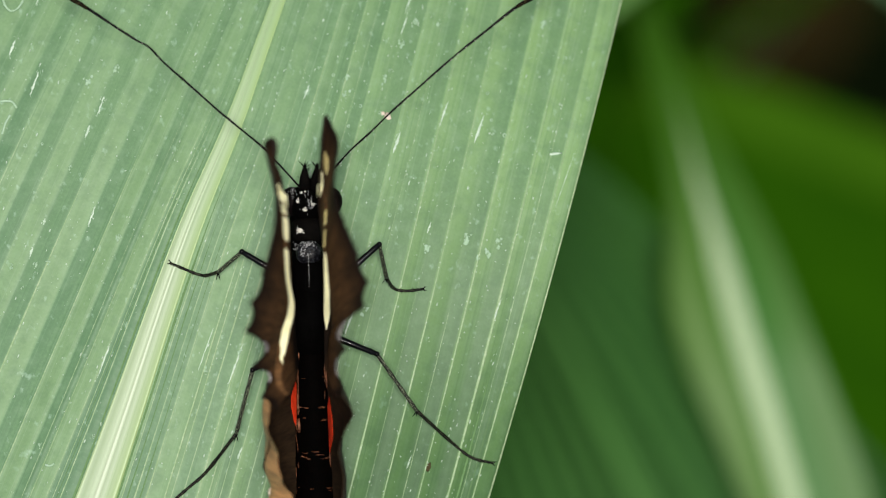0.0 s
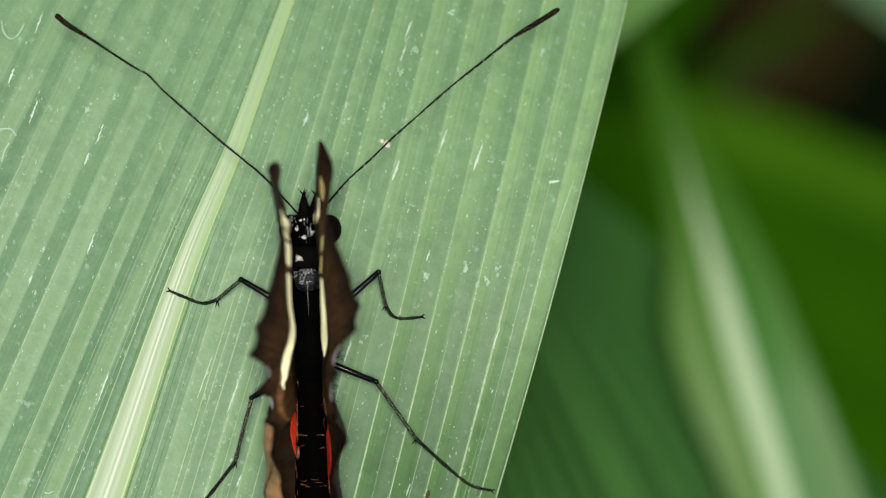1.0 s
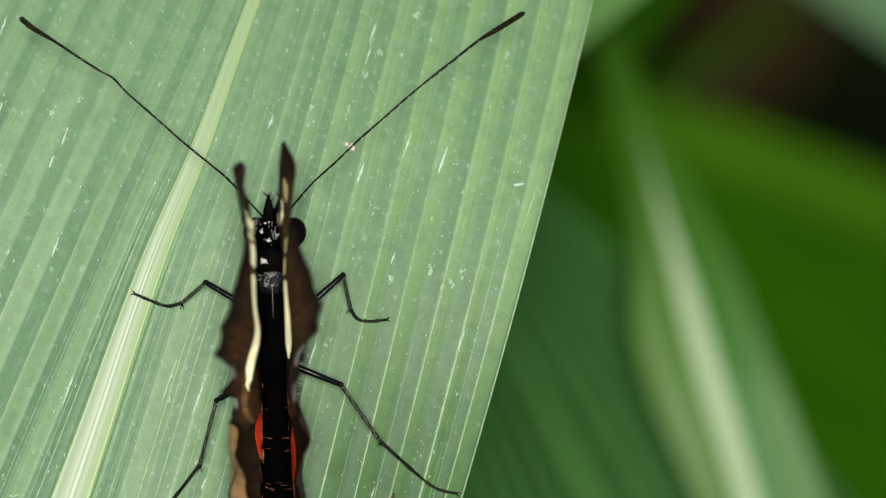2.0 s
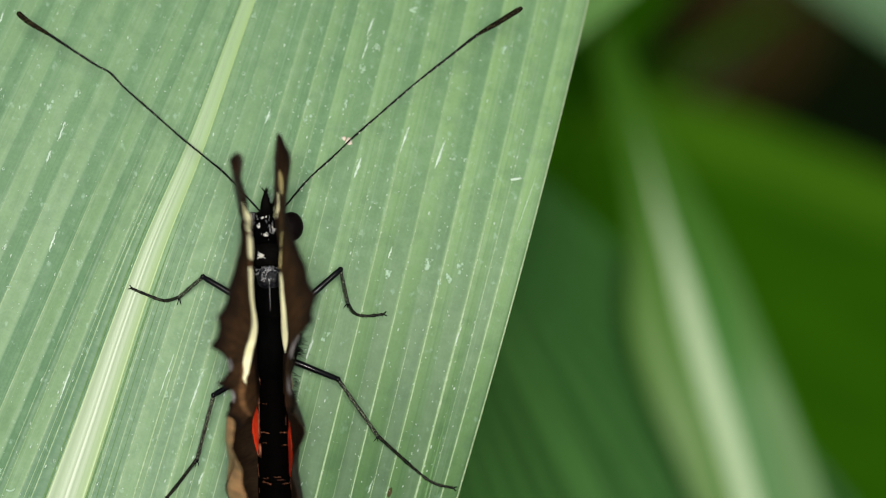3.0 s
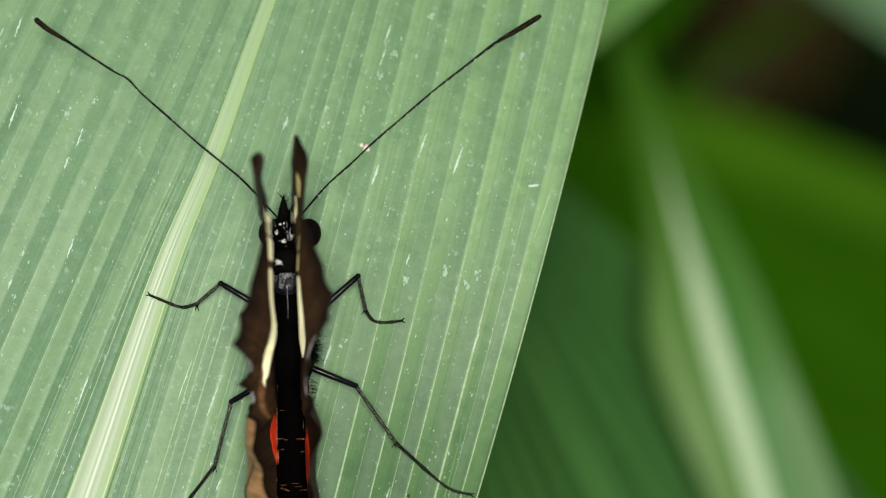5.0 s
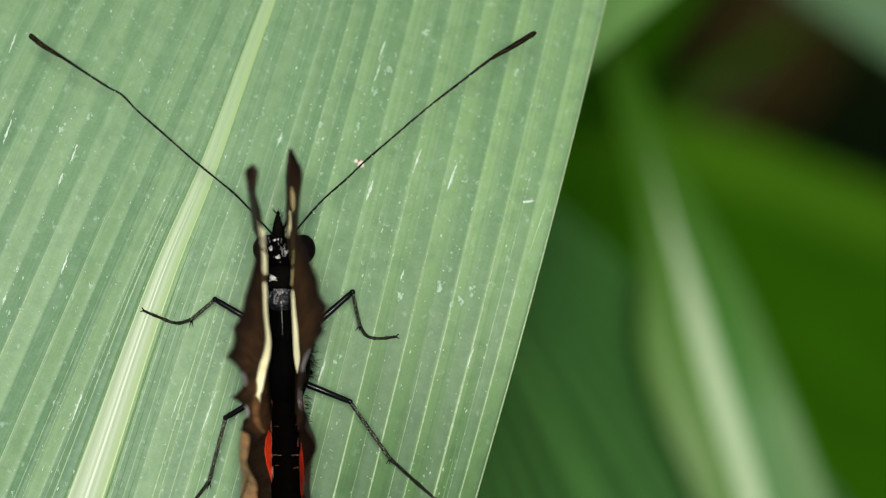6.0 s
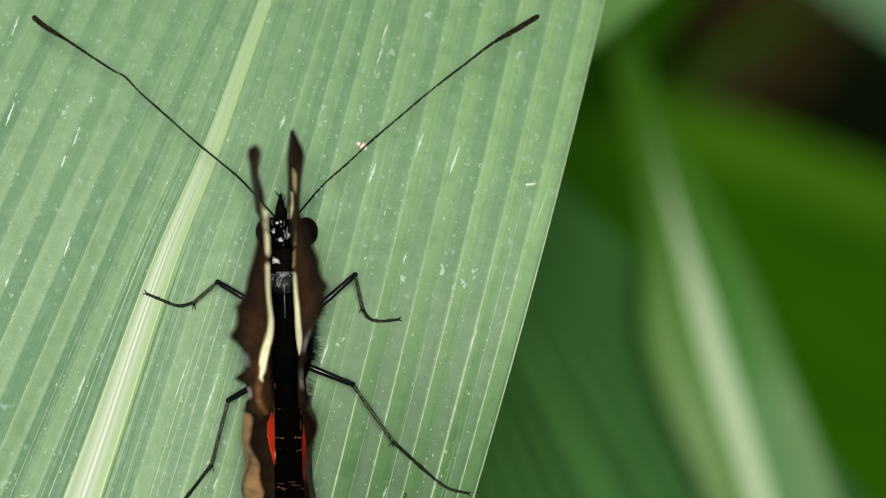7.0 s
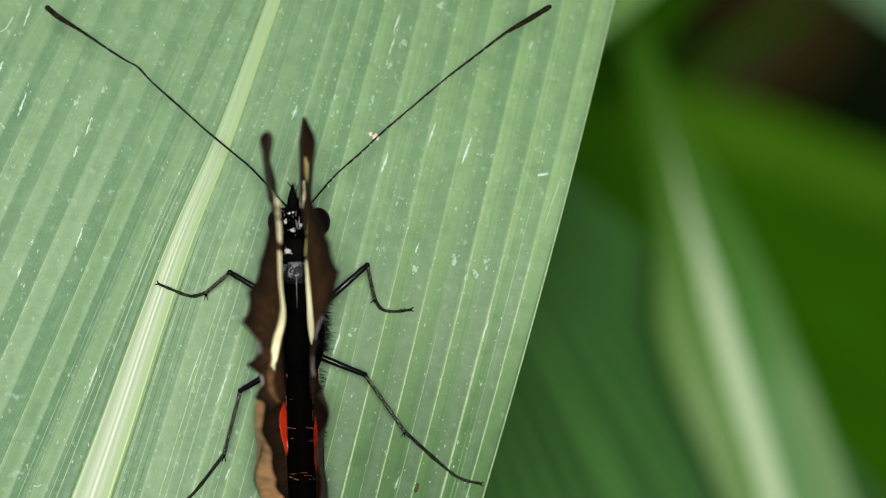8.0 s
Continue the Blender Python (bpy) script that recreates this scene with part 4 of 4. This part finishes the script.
def make_leg(hip, knee, ankle, toes, spur_side):
    bm = bmesh.new()
    line = smooth_line([hip, Vector(hip).lerp(Vector(knee), 0.5) + Vector((0, 0, 0.15)), knee], 10)
    tube(bm, line, [0.16, 0.17, 0.17, 0.165, 0.16, 0.155, 0.15, 0.14, 0.15, 0.12], 10)
    leg = part("leg", bm, LEG, butterfly, "thin black jointed leg", origin=hip)
    bm = bmesh.new()
    blob(bm, knee, (0.145, 0.145, 0.14), seg=12)
    part("knee", bm, LEG, leg)
    bm = bmesh.new()
    line = smooth_line([knee, Vector(knee).lerp(Vector(ankle), 0.5) + Vector((0, 0, 0.08)), ankle], 12)
    tube(bm, line, [0.098 + 0.012 * math.sin(k * 2.1) for k in range(12)], 9)
    rnd = random.Random(int(abs(knee[0]) * 100))
    for k in range(26):
        p = line[rnd.randrange(12)]
        d = Vector((rnd.uniform(-1, 1), rnd.uniform(-1, 0.3), rnd.uniform(-0.3, 1))).normalized() * 0.13
        tube(bm, [p, p + d], [0.022, 0.005], 4)
    part("shin", bm, SHIN, leg, "black shin speckled with yellowish scales")
    bm = bmesh.new()
    for k in (-1, 1):
        p = Vector(ankle)
        tube(bm, [p, p + Vector((0.10 * k, -0.28, 0.02)) + Vector(spur_side) * 0.12], [0.045, 0.008], 5)
    part("spur", bm, LEG, leg)
    pts = [Vector(ankle), *[on_leaf(p) for p in toes]]
    line = smooth_line(pts, 5 * len(pts))
    bm = bmesh.new()
    tube(bm, line, [0.085 + 0.02 * (k % 5 == 0) - 0.02 * k / len(line) for k in range(len(line))], 8)
    for k in range(30):
        p = line[rnd.randrange(1, len(line))]
        tube(bm, [p, p + Vector((rnd.uniform(-1, 1), rnd.uniform(-1, 1), rnd.uniform(-0.2, 0.6))).normalized() * 0.16], [0.018, 0.004], 4)
    part("foot", bm, TARSUS, leg, "olive brown jointed foot")
    end = line[-1]
    d = (line[-1] - line[-3]).normalized()
    for k in (-1, 1):
        bm = bmesh.new()
        s = Vector((-d.y, d.x, 0)) * k
        tube(bm, [end, end + d * 0.12 + s * 0.10 + Vector((0, 0, 0.05)), end + d * 0.2 + s * 0.10 - Vector((0, 0, 0.05))], [0.04, 0.03, 0.006], 5)
        part("claw", bm, LEG, leg)


make_leg((-7.51, -1.68, 3.60), (-10.12, -0.14, 3.60), (-11.38, -1.17, 1.60), ((-12.18, -1.35, 0.00), (-13.05, -1.06, 0.00), (-13.85, -0.72, 0.00)), (0, -1, 0))
make_leg((-5.52, -1.82, 3.60), (-3.21, 0.23, 3.60), (-2.86, -1.46, 1.40), ((-2.50, -2.01, 0.00), (-1.84, -2.13, 0.00), (-1.03, -2.04, 0.00)), (-1, 0, 0))
make_leg((-5.80, -4.29, 3.60), (-3.33, -5.29, 3.40), (-1.32, -8.20, 1.80), ((0.46, -9.89, 0.00), (1.47, -10.66, 0.00), (2.53, -10.95, 0.00)), (-1, 0, 0))
make_leg((-7.65, -4.95, 3.60), (-9.59, -6.09, 3.40), (-10.47, -9.35, 1.60), ((-11.95, -11.24, 0.00), (-12.82, -12.04, 0.00), (-13.91, -12.96, 0.00)), (0, -1, 0))


# wings: rays fan from the hinge line to the outer margin
class Wing:
    def __init__(self, base, margin, power, dips, depth, bulge=0.0, sign=-1, bow=0.0, ridge=None, step=0.0, show=(0.10, 0.23)):
        self.show = show
        self.base, self.margin, self.power, self.dips, self.depth = base, smooth_line(margin, 200), power, dips, depth
        self.bulge, self.sign, self.bow, self.ridge, self.step = bulge, sign, bow, ridge, step

    def edge(self, s):
        """How far the margin reaches: hollow scallops between pointed teeth."""
        k = 1.0
        for at, wide, deep in self.dips:
            k -= deep * self.depth * max(0.0, 1 - ((s - at) / wide) ** 2)
        return k + 0.009 * noise.noise((s * 75, 0, self.sign)) + 0.005 * noise.noise((s * 190, 3, self.sign))

    def point(self, s, r, lift=0.0):
        b = Vector(self.base[0]).lerp(Vector(self.base[1]), s)
        at = min(198.999, max(0.0, s * 199))
        m = self.margin[int(at)].lerp(self.margin[int(at) + 1], at % 1.0)
        r = r * (1 - (1 - self.edge(s)) * r ** 5)
        g = r ** self.power
        if self.ridge:
            f = max(0.0, min(1.0, (r - eased(self.ridge, s)) / 0.024 + 0.5))
            g = g * (1 - self.step) + self.step * f
        p = b.lerp(m, r)
        p.x = b.x + (m.x - b.x) * g + self.sign * self.bulge * (0.8 + 1.3 * s) * math.sin(math.pi * min(1, r)) ** 1.15
        if self.ridge:
            ledge = (0.34 if self.sign < 0 else 0.10) * math.exp(-((s - 0.5 * (self.show[0] + self.show[1])) / 0.06) ** 2)
            if self.sign < 0:
                ledge = max(ledge, 0.16 * math.exp(-((s - 0.33) / 0.13) ** 2))
            p.x += self.sign * ledge * (f - r) * (1 if r < 1 else 0)
        p.x += 0.010 * math.sin(s * 70) * r * (1 - 0.4 * r) - self.sign * lift
        if self.sign < 0:
            p.x -= 0.20 * math.exp(-(s / 0.12) ** 2 - ((r - 0.84) / 0.09) ** 2)
            p.x += 0.22 * math.exp(-((s - 0.59) / 0.08) ** 2) * math.sin(math.pi * min(1, r))
        p.x -= self.sign * self.bow * math.exp(-(s / 0.16) ** 2) * math.sin(math.pi * min(1, r)) ** 1.6
        return p


def build_wing(name, label, wing, hinge, sign, ns, nr, under, upper):
    bm = two_sided(lambda s, r: wing.point(s, r), spread(0, 1, ns), spread(0, 1, nr), (sign * 0.05, 0, 0))
    return part(name, bm, [upper, under], butterfly, label, origin=hinge)


def patch(name, wing, owner, s0, s1, inner, outer, mat, label, n=24):
    """Coloured scales on the inner face between two lines r(s)."""
    def fn(s, f):
        a, b = eased(inner, s), eased(outer, s)
        t = (s - s0) / (s1 - s0)
        mid, half = (a + b) / 2, (b - a) / 2 * min(1.0, 2.6 * math.sqrt(max(0.0, t * (1 - t)) + 0.0006)) * (1 - 1.5 * max(0.0, t - 0.45) if s1 > 0.5 else 1)
        if name == "red_patch":
            half *= math.sin(math.pi * t ** (0.85 if wing.sign < 0 else 1.25)) ** 0.9 * (1 + 0.25 * noise.noise((s * 30, f, 0)))
        return wing.point(s, mid + half * f, 0.05)
    bm = two_sided(fn, spread(s0, s1, n), spread(-1, 1, 13), (wing.sign * 0.01, 0, 0), (0, 0))
    return part(name, bm, mat, owner, label)


def fringe(wing, owner, at, wide, mat):
    inner = -0.4 if wing.sign < 0 else -1.1
    bm = two_sided(lambda s, f: wing.point(s, 0.98 + 0.09 * f * (1 if f > 0 else max(0.2, 1 - ((s - at) / wide) ** 2)), 0.02), spread(at - wide, at + wide, 11), spread(inner, 0.6, 6), (wing.sign * 0.05, 0, 0), (0, 0))
    part("white_fringe", bm, mat, owner, "tiny greyish white notch fringe")


LEFT_FORE = Wing(((-7.67, -0.59, 5.40), (-7.22, -5.63, 5.20)),
                 ((-7.93, 5.10, 20.00), (-8.18, 5.36, 20.00), (-8.56, 4.99, 20.00), (-8.29, 4.31, 20.30), (-8.00, 3.33, 20.80), (-8.02, 1.25, 21.20), (-8.46, -0.78, 21.80), (-9.11, -2.40, 22.00), (-9.49, -3.96, 21.50), (-9.23, -5.70, 17.50), (-8.82, -7.25, 16.50), (-8.09, -7.84, 15.00)),
                 2.1, ((0.605, 0.040, 0.35), (0.686, 0.041, 0.55), (0.773, 0.046, 1.8), (0.865, 0.045, 1.5), (0.95, 0.04, 0.7)), 0.15, sign=-1, bow=0.04, step=0.15,
                 ridge=((0, 0.52), (0.1, 0.60), (0.3, 0.65), (0.43, 0.65), (0.50, 0.55), (0.57, 0.42), (0.66, 0.35), (0.74, 0.42), (0.80, 0.55), (0.87, 0.70), (1, 0.70)))
RIGHT_FORE = Wing(((-6.00, -0.40, 5.40), (-5.92, -5.63, 5.20)),
                  ((-5.95, 5.24, 16.00), (-5.76, 6.47, 16.00), (-5.39, 5.94, 16.50), (-5.09, 5.17, 17.00), (-5.18, 4.12, 18.00), (-5.27, 2.74, 19.00), (-4.82, 1.38, 20.00), (-4.11, -0.24, 21.00), (-3.59, -1.54, 21.50), (-3.78, -2.80, 21.50), (-4.65, -4.84, 20.50), (-4.80, -6.79, 18.00), (-5.16, -7.25, 15.50)),
                  2.1, ((0.625, 0.042, 0.3), (0.708, 0.041, 0.45), (0.79, 0.042, 2.3), (0.875, 0.042, 1.6), (0.955, 0.038, 0.7)), 0.15, sign=1, bow=0.18, show=(0.03, 0.15), step=0.13,
                  ridge=((0, 0.52), (0.1, 0.57), (0.3, 0.52), (0.45, 0.50), (0.55, 0.37), (0.65, 0.20), (0.75, 0.15), (0.86, 0.22), (1, 0.28)))
LEFT_HIND = Wing(((-7.23, -5.36, 4.80), (-6.88, -15.89, 3.80)),
                 ((-8.36, -7.56, 15.00), (-8.42, -8.91, 15.00), (-7.91, -10.16, 14.50), (-7.78, -11.28, 14.00), (-7.30, -12.15, 13.00), (-7.46, -13.57, 12.00), (-7.09, -15.60, 10.00), (-6.73, -17.43, 7.00)),
                 1.0, ((0.16, 0.07, 0.9), (0.33, 0.08, 0.9), (0.5, 0.08, 0.9), (0.68, 0.08, 0.9), (0.85, 0.08, 0.9)), 0.08, bulge=1.0, sign=-1)
RIGHT_HIND = Wing(((-5.95, -5.36, 4.80), (-5.68, -15.89, 3.80)),
                  ((-4.95, -7.12, 15.00), (-4.40, -8.09, 15.00), (-4.90, -9.12, 14.50), (-5.13, -9.90, 14.00), (-4.92, -11.32, 13.00), (-5.05, -13.57, 12.00), (-5.14, -15.60, 10.00), (-5.46, -17.43, 7.00)),
                  1.0, ((0.22, 0.07, 0.9), (0.38, 0.08, 0.9), (0.55, 0.08, 0.9), (0.72, 0.08, 0.9)), 0.10, bulge=0.3, sign=1)
HINGES = {"left": (-7.42, -3.37, 5.00), "right": (-5.95, -3.37, 5.00)}
WINGS = {}
for which, fore, hind, sign in (("left", LEFT_FORE, LEFT_HIND, -1), ("right", RIGHT_FORE, RIGHT_HIND, 1)):
    f = build_wing("forewing", "dark brown forewing with cream stripe and scalloped edge", fore, HINGES[which], sign, 240, 110, WING_DUSK, WING_IN)
    h = build_wing("hindwing", "brown hindwing with tan underside and red base" if sign < 0 else "brown hindwing with red base, shade put into its underside colour", hind, HINGES[which], sign, 90, 40,
                   WING_OUT if sign < 0 else WING_DUSK, HIND_IN)
    WINGS[which] = (f, h)
    if sign > 0:
        patch("cream_patch", fore, f, 0.12, 0.195, [(0.0, 0.69), (0.2, 0.69)], [(0.0, 0.80), (0.2, 0.80)], OCHRE, "ochre yellow patch", 16)
    thin, last = (1.0, 0.84) if sign < 0 else (0.50, 0.74)
    for s0, s1, half in ((*fore.show, 0.075), (0.255, 0.325, 0.042 * thin), (0.345, 0.418, 0.042 * thin), (0.436, last, 0.036 * thin)):
        inner = [(q, v - half) for q, v in fore.ridge]
        outer = [(q, v + half) for q, v in fore.ridge]
        patch("cream_stripe" if s1 > 0.5 else "cream_patch", fore, f, s0, s1, inner, outer, CREAM if s1 > 0.5 or s1 < 0.25 or sign < 0 else OCHRE, "long cream stripe" if s1 > 0.5 else "cream yellow patch", 150 if s1 > 0.5 else 24)
    patch("red_patch", hind, h, 0.11 if sign < 0 else 0.18, 0.37 if sign < 0 else 0.46, [(0.0, 0.005), (0.8, 0.005)], [(0.05, 0.14), (0.2, 0.125), (0.45, 0.08)] if sign < 0 else [(0.05, 0.18), (0.2, 0.22), (0.45, 0.22)], RED, "bright red base patch")
    for at in [d[0] for d in fore.dips if d[2] > 1.2]:
        fringe(fore, f, at, 0.017 if sign < 0 else 0.024, FRINGE)

# a brown vein and a pale spot on the tan underside
bm = bmesh.new()
tube(bm, [LEFT_HIND.point(0.22 + 0.40 * t, 0.86 - 0.52 * t, -0.07) for t in spread(0, 1, 24)], [0.03 + 0.03 * t for t in spread(0, 1, 24)], 6)
part("wing_vein", bm, HIND_IN, WINGS["left"][1], "brown vein on the tan underside")
bm = bmesh.new()
blob(bm, LEFT_HIND.point(0.61, 0.52, -0.02), (0.10, 0.34, 0.34), seg=14, rough=0.2)
part("pale_spot", bm, PINK, WINGS["left"][1], "pinkish pale spot on the underside")

# ---- specks on the leaf ----
rnd = random.Random(21)
STREAKS = ((-20.63, 12.95, 0.07, 0.54), (-21.99, 10.23, 0.09, 0.44), (-20.83, 8.42, 0.09, 0.64), (-17.44, 7.31, 0.1, 0.5), (-18.11, 5.98, 0.09, 0.34), (-20.93, -0.08, 0.07, 0.42),
           (-20.29, 1.39, 0.11, 0.18), (-1.76, 12.68, 0.07, 0.51), (-2.0, 11.5, 0.06, 0.47), (0.03, 6.92, 0.07, 0.7), (1.84, 6.11, 0.1, 0.75), (-2.37, 5.43, 0.09, 0.55), (-0.71, 1.1, 0.06, 0.31),
           (-6.96, 8.06, 0.07, 0.37), (-4.8, -3.79, 0.07, 0.59), (-12.07, -5.11, 0.04, 1.14), (-10.55, -5.87, 0.07, 1.12), (-17.25, -5.66, 0.06, 0.93), (-17.87, 1.67, 0.07, 0.58),
           (-1.75, -10.9, 0.06, 0.32), (-10.35, -10.4, 0.07, 0.31), (6.25, 3.56, 0.02, 1.52), (2.78, -3.08, 0.06, 0.58))
PATCHES = ((-18.12, 8.51, 0.26), (-16.7, 9.18, 0.26), (-1.42, 11.71, 0.2), (-2.15, 10.47, 0.2), (0.47, 13.61, 0.23), (-0.26, 11.54, 0.17), (-3.01, 8.71, 0.23), (-4.92, 8.77, 0.17),
           (-4.97, 7.89, 0.23), (1.18, 0.44, 0.29), (2.88, 0.38, 0.23), (2.31, -0.2, 0.23), (1.76, -0.48, 0.14), (-4.14, -3.36, 0.14), (-3.86, -3.02, 0.14), (5.18, 11.6, 0.23),
           (-17.79, -9.53, 0.11), (-20.52, -9.97, 0.14), (-18.96, 4.12, 0.14), (-20.76, -0.77, 0.17), (-20.09, -0.63, 0.14), (-21.96, -0.91, 0.14), (-0.84, 0.09, 0.23), (-7.66, 13.14, 0.2),
           (-12.04, -6.09, 0.17), (-10.32, -5.22, 0.17), (-16.5, 0.6, 0.16))
RINGS = ((-18.25, 11.64), (-18.67, 10.59), (-16.07, 11.65), (-21.26, 5.27), (-20.4, 5.36), (-10.3, 11.37), (-10.86, 10.26), (-10.45, 8.6), (-6.39, 9.26), (-8.21, 10.27), (-5.61, 8.91),
         (-2.72, 9.13), (-4.82, 6.27), (-4.01, 5.57), (-4.22, 7.31), (-3.24, 6.97), (2.29, 8.0), (2.49, 6.61), (3.15, 5.82), (2.57, 5.88), (7.43, 7.7), (6.28, 9.83), (7.19, 13.69), (-2.71, 1.73), (1.82, 2.23))
ARCS = (((-22.53, 13.09), (-22.4, 12.5), (-22.06, 12.16), (-21.66, 12.37), (-21.35, 12.95)), ((-22.57, 7.52), (-22.0, 7.52), (-21.71, 7.18)),
        ((-22.05, 6.83), (-22.28, 6.42), (-22.45, 5.85)), ((-20.23, -10.97), (-20.01, -11.03), (-19.78, -10.92)))
bm = bmesh.new()


def fleck(c, wide, long, turn=-19.6):
    z = MAIN.find(c[0], c[1])
    blob(bm, (c[0], c[1], z + 0.012), (wide, long, 0.03), (0, 0, turn + rnd.uniform(-8, 8)), 8, 0.6)


for k, (x, y, wide, long) in enumerate(STREAKS):
    n = 8 + int(long * 16)
    way = [on_leaf((x + MAIN.along.x * f + MAIN.side.x * g, y + MAIN.along.y * f + MAIN.side.y * g), 0.0) for f, g in
           ((long * q, wide * 0.5 * noise.noise((q * 2.5, k, 0))) for q in spread(-1, 1, n))]
    tube(bm, way, [wide * 0.95 * max(0.06, math.sin(math.pi * (j + 0.5) / n) ** 0.7 * (0.75 + 0.9 * noise.noise((j * 0.45, k * 3.1, 2.0)))) for j in range(n)], 8, 0.22)
    for j in range(4 + int(long * 8)):
        d = MAIN.along * rnd.uniform(-long, long) * 1.2 + MAIN.side * rnd.gauss(0, wide * 0.7)
        w = wide * rnd.uniform(0.12, 0.3)
        fleck((x + d.x, y + d.y), w, w * rnd.uniform(1.0, 2.0))
part("streaky_dust", bm, DUST, main_leaf, "whitish streaks of dust along the pleats", kind="stuff")
bm = bmesh.new()
for x, y, wide in PATCHES:
    for k in range(11):
        d = MAIN.along * rnd.gauss(0, 0.50) * wide + MAIN.side * rnd.gauss(0, 0.34) * wide
        w = wide * rnd.uniform(0.10, 0.36)
        fleck((x + d.x, y + d.y), w, w * rnd.choice((1, 1.2, 1.5)))
part("patchy_dust", bm, FILM, main_leaf, "faint ragged patches of dust", kind="stuff")
bm = bmesh.new()
for k in range(1900):
    a, u = rnd.uniform(-20, 26), rnd.uniform(-1, 0.97)
    p = MAIN.point(a, u)
    w = rnd.choice((0.012, 0.016, 0.02, 0.026, 0.034))
    fleck(p, w, w * rnd.choice((1, 1, 1.3, 3.0)))
lanes = [MAIN.crest(k * 0.5) for k in range(-3, 20)]
for k in range(900):
    u = rnd.choice(lanes) + rnd.gauss(0, 0.0025)
    if abs(u) < 0.97:
        w = rnd.choice((0.012, 0.016, 0.022, 0.028))
        fleck(MAIN.point(rnd.uniform(-20, 26), u), w, w * rnd.choice((1, 1.5, 2.5)))
part("speckled_dust", bm, DUST, main_leaf, "scattered pale dust specks", kind="stuff")
for ctrl in ARCS:
    bm = bmesh.new()
    line = [on_leaf(p, 0.02) for p in smooth_line([(*c, 0) for c in ctrl], 24)]
    tube(bm, line, [0.05 + 0.05 * abs(noise.noise((k * 0.4, ctrl[0][0], 0))) for k in range(24)], 6, 0.3)
    part("dried_trace", bm, FILM, main_leaf, "faint pale dried water trace")
# added rings in the shape that out-of-focus bright specks take
for k, (x, y) in enumerate(RINGS):
    bm = bmesh.new()
    size = rnd.uniform(0.045, 0.08)
    turn = [2 * math.pi * (j + 0.5 * (k % 3)) / 12 for j in range(12)]
    tube(bm, [on_leaf((x + size * math.cos(q), y + size * 1.1 * math.sin(q)), 0.015) for q in turn + turn[:1]],
         [0.026 + 0.016 * math.sin(q + k) for q in turn + turn[:1]], 5, 0.5)
    part("blur_ring", bm, FILM, main_leaf)
for c, w, l, turn, m, name, label in (((-2.82, 6.75, 0.00), 0.17, 0.24, 20, PINK, "pink_speck", "small pinkish speck"), ((-3.07, 6.93, 0.00), 0.10, 0.12, 0, PINK, "pink_speck", "small pinkish speck"),
                                      ((5.72, 4.86, 0.00), 0.08, 0.40, 92, DUST, "pale_dash", "short white dash of dirt"), ((-0.75, -11.12, 0.00), 0.11, 0.26, -10, DOT, "brown_speck", "small brown spot")):
    bm = bmesh.new()
    fleck(c, w, l, turn)
    part(name, bm, m, main_leaf, label)


# ---- movement ----
def motions():
    left_roll = [(0, 0), (0.5, 0.55), (1, 0.85), (1.5, 0.85), (3, 0.85), (3.5, 1.2), (4, 1.55), (4.5, 1.5), (6, 1.45), (8, 1.45)]
    right_roll = [(0, 0), (0.5, -0.45), (1, -1.1), (1.5, -1.3), (3, -2.1), (3.5, -2.2), (4, -2.25), (4.5, -2.25), (6, -2.3), (6.5, -2.55), (8, -2.75)]
    pitch = [(0, 0), (0.5, 0.35), (1, 0.67), (1.5, 0.9), (3, 1.8), (3.5, 2.45), (4, 2.8), (4.5, 2.9), (6, 3.8), (6.5, 4.2), (7, 4.3), (7.5, 4.8), (8, 5.1)]
    times = [0, 0.5, 1, 1.5, 2.2, 3, 3.5, 4, 4.5, 5.2, 6, 6.5, 7, 7.5, 8]
    for which, roll in (("left", left_roll), ("right", right_roll)):
        for ob, share in zip(WINGS[which], (1.0, 1.15)):
            o = (Vector(HINGES[which]) - PLACE[butterfly]) * MM
            walk(ob, [(t, pose(o.x, o.y, o.z, -table(pitch, t) * share, table(roll, t) * share, 0)) for t in times])
    left_swing = [(0, 0), (3, 0.12), (4.5, 0.1), (6.5, 0.05), (7, -0.15), (7.5, -0.15), (8, -0.3)]
    right_swing = [(0, 0), (7, -1.1), (8, -1.1)]
    for which, swing in (("left", left_swing), ("right", right_swing)):
        ob = FEELER_PARTS[which]
        o = ob.location.copy()
        walk(ob, [(t, pose(o.x, o.y, o.z, 0, 0, table(swing, t))) for t in times])


motions()
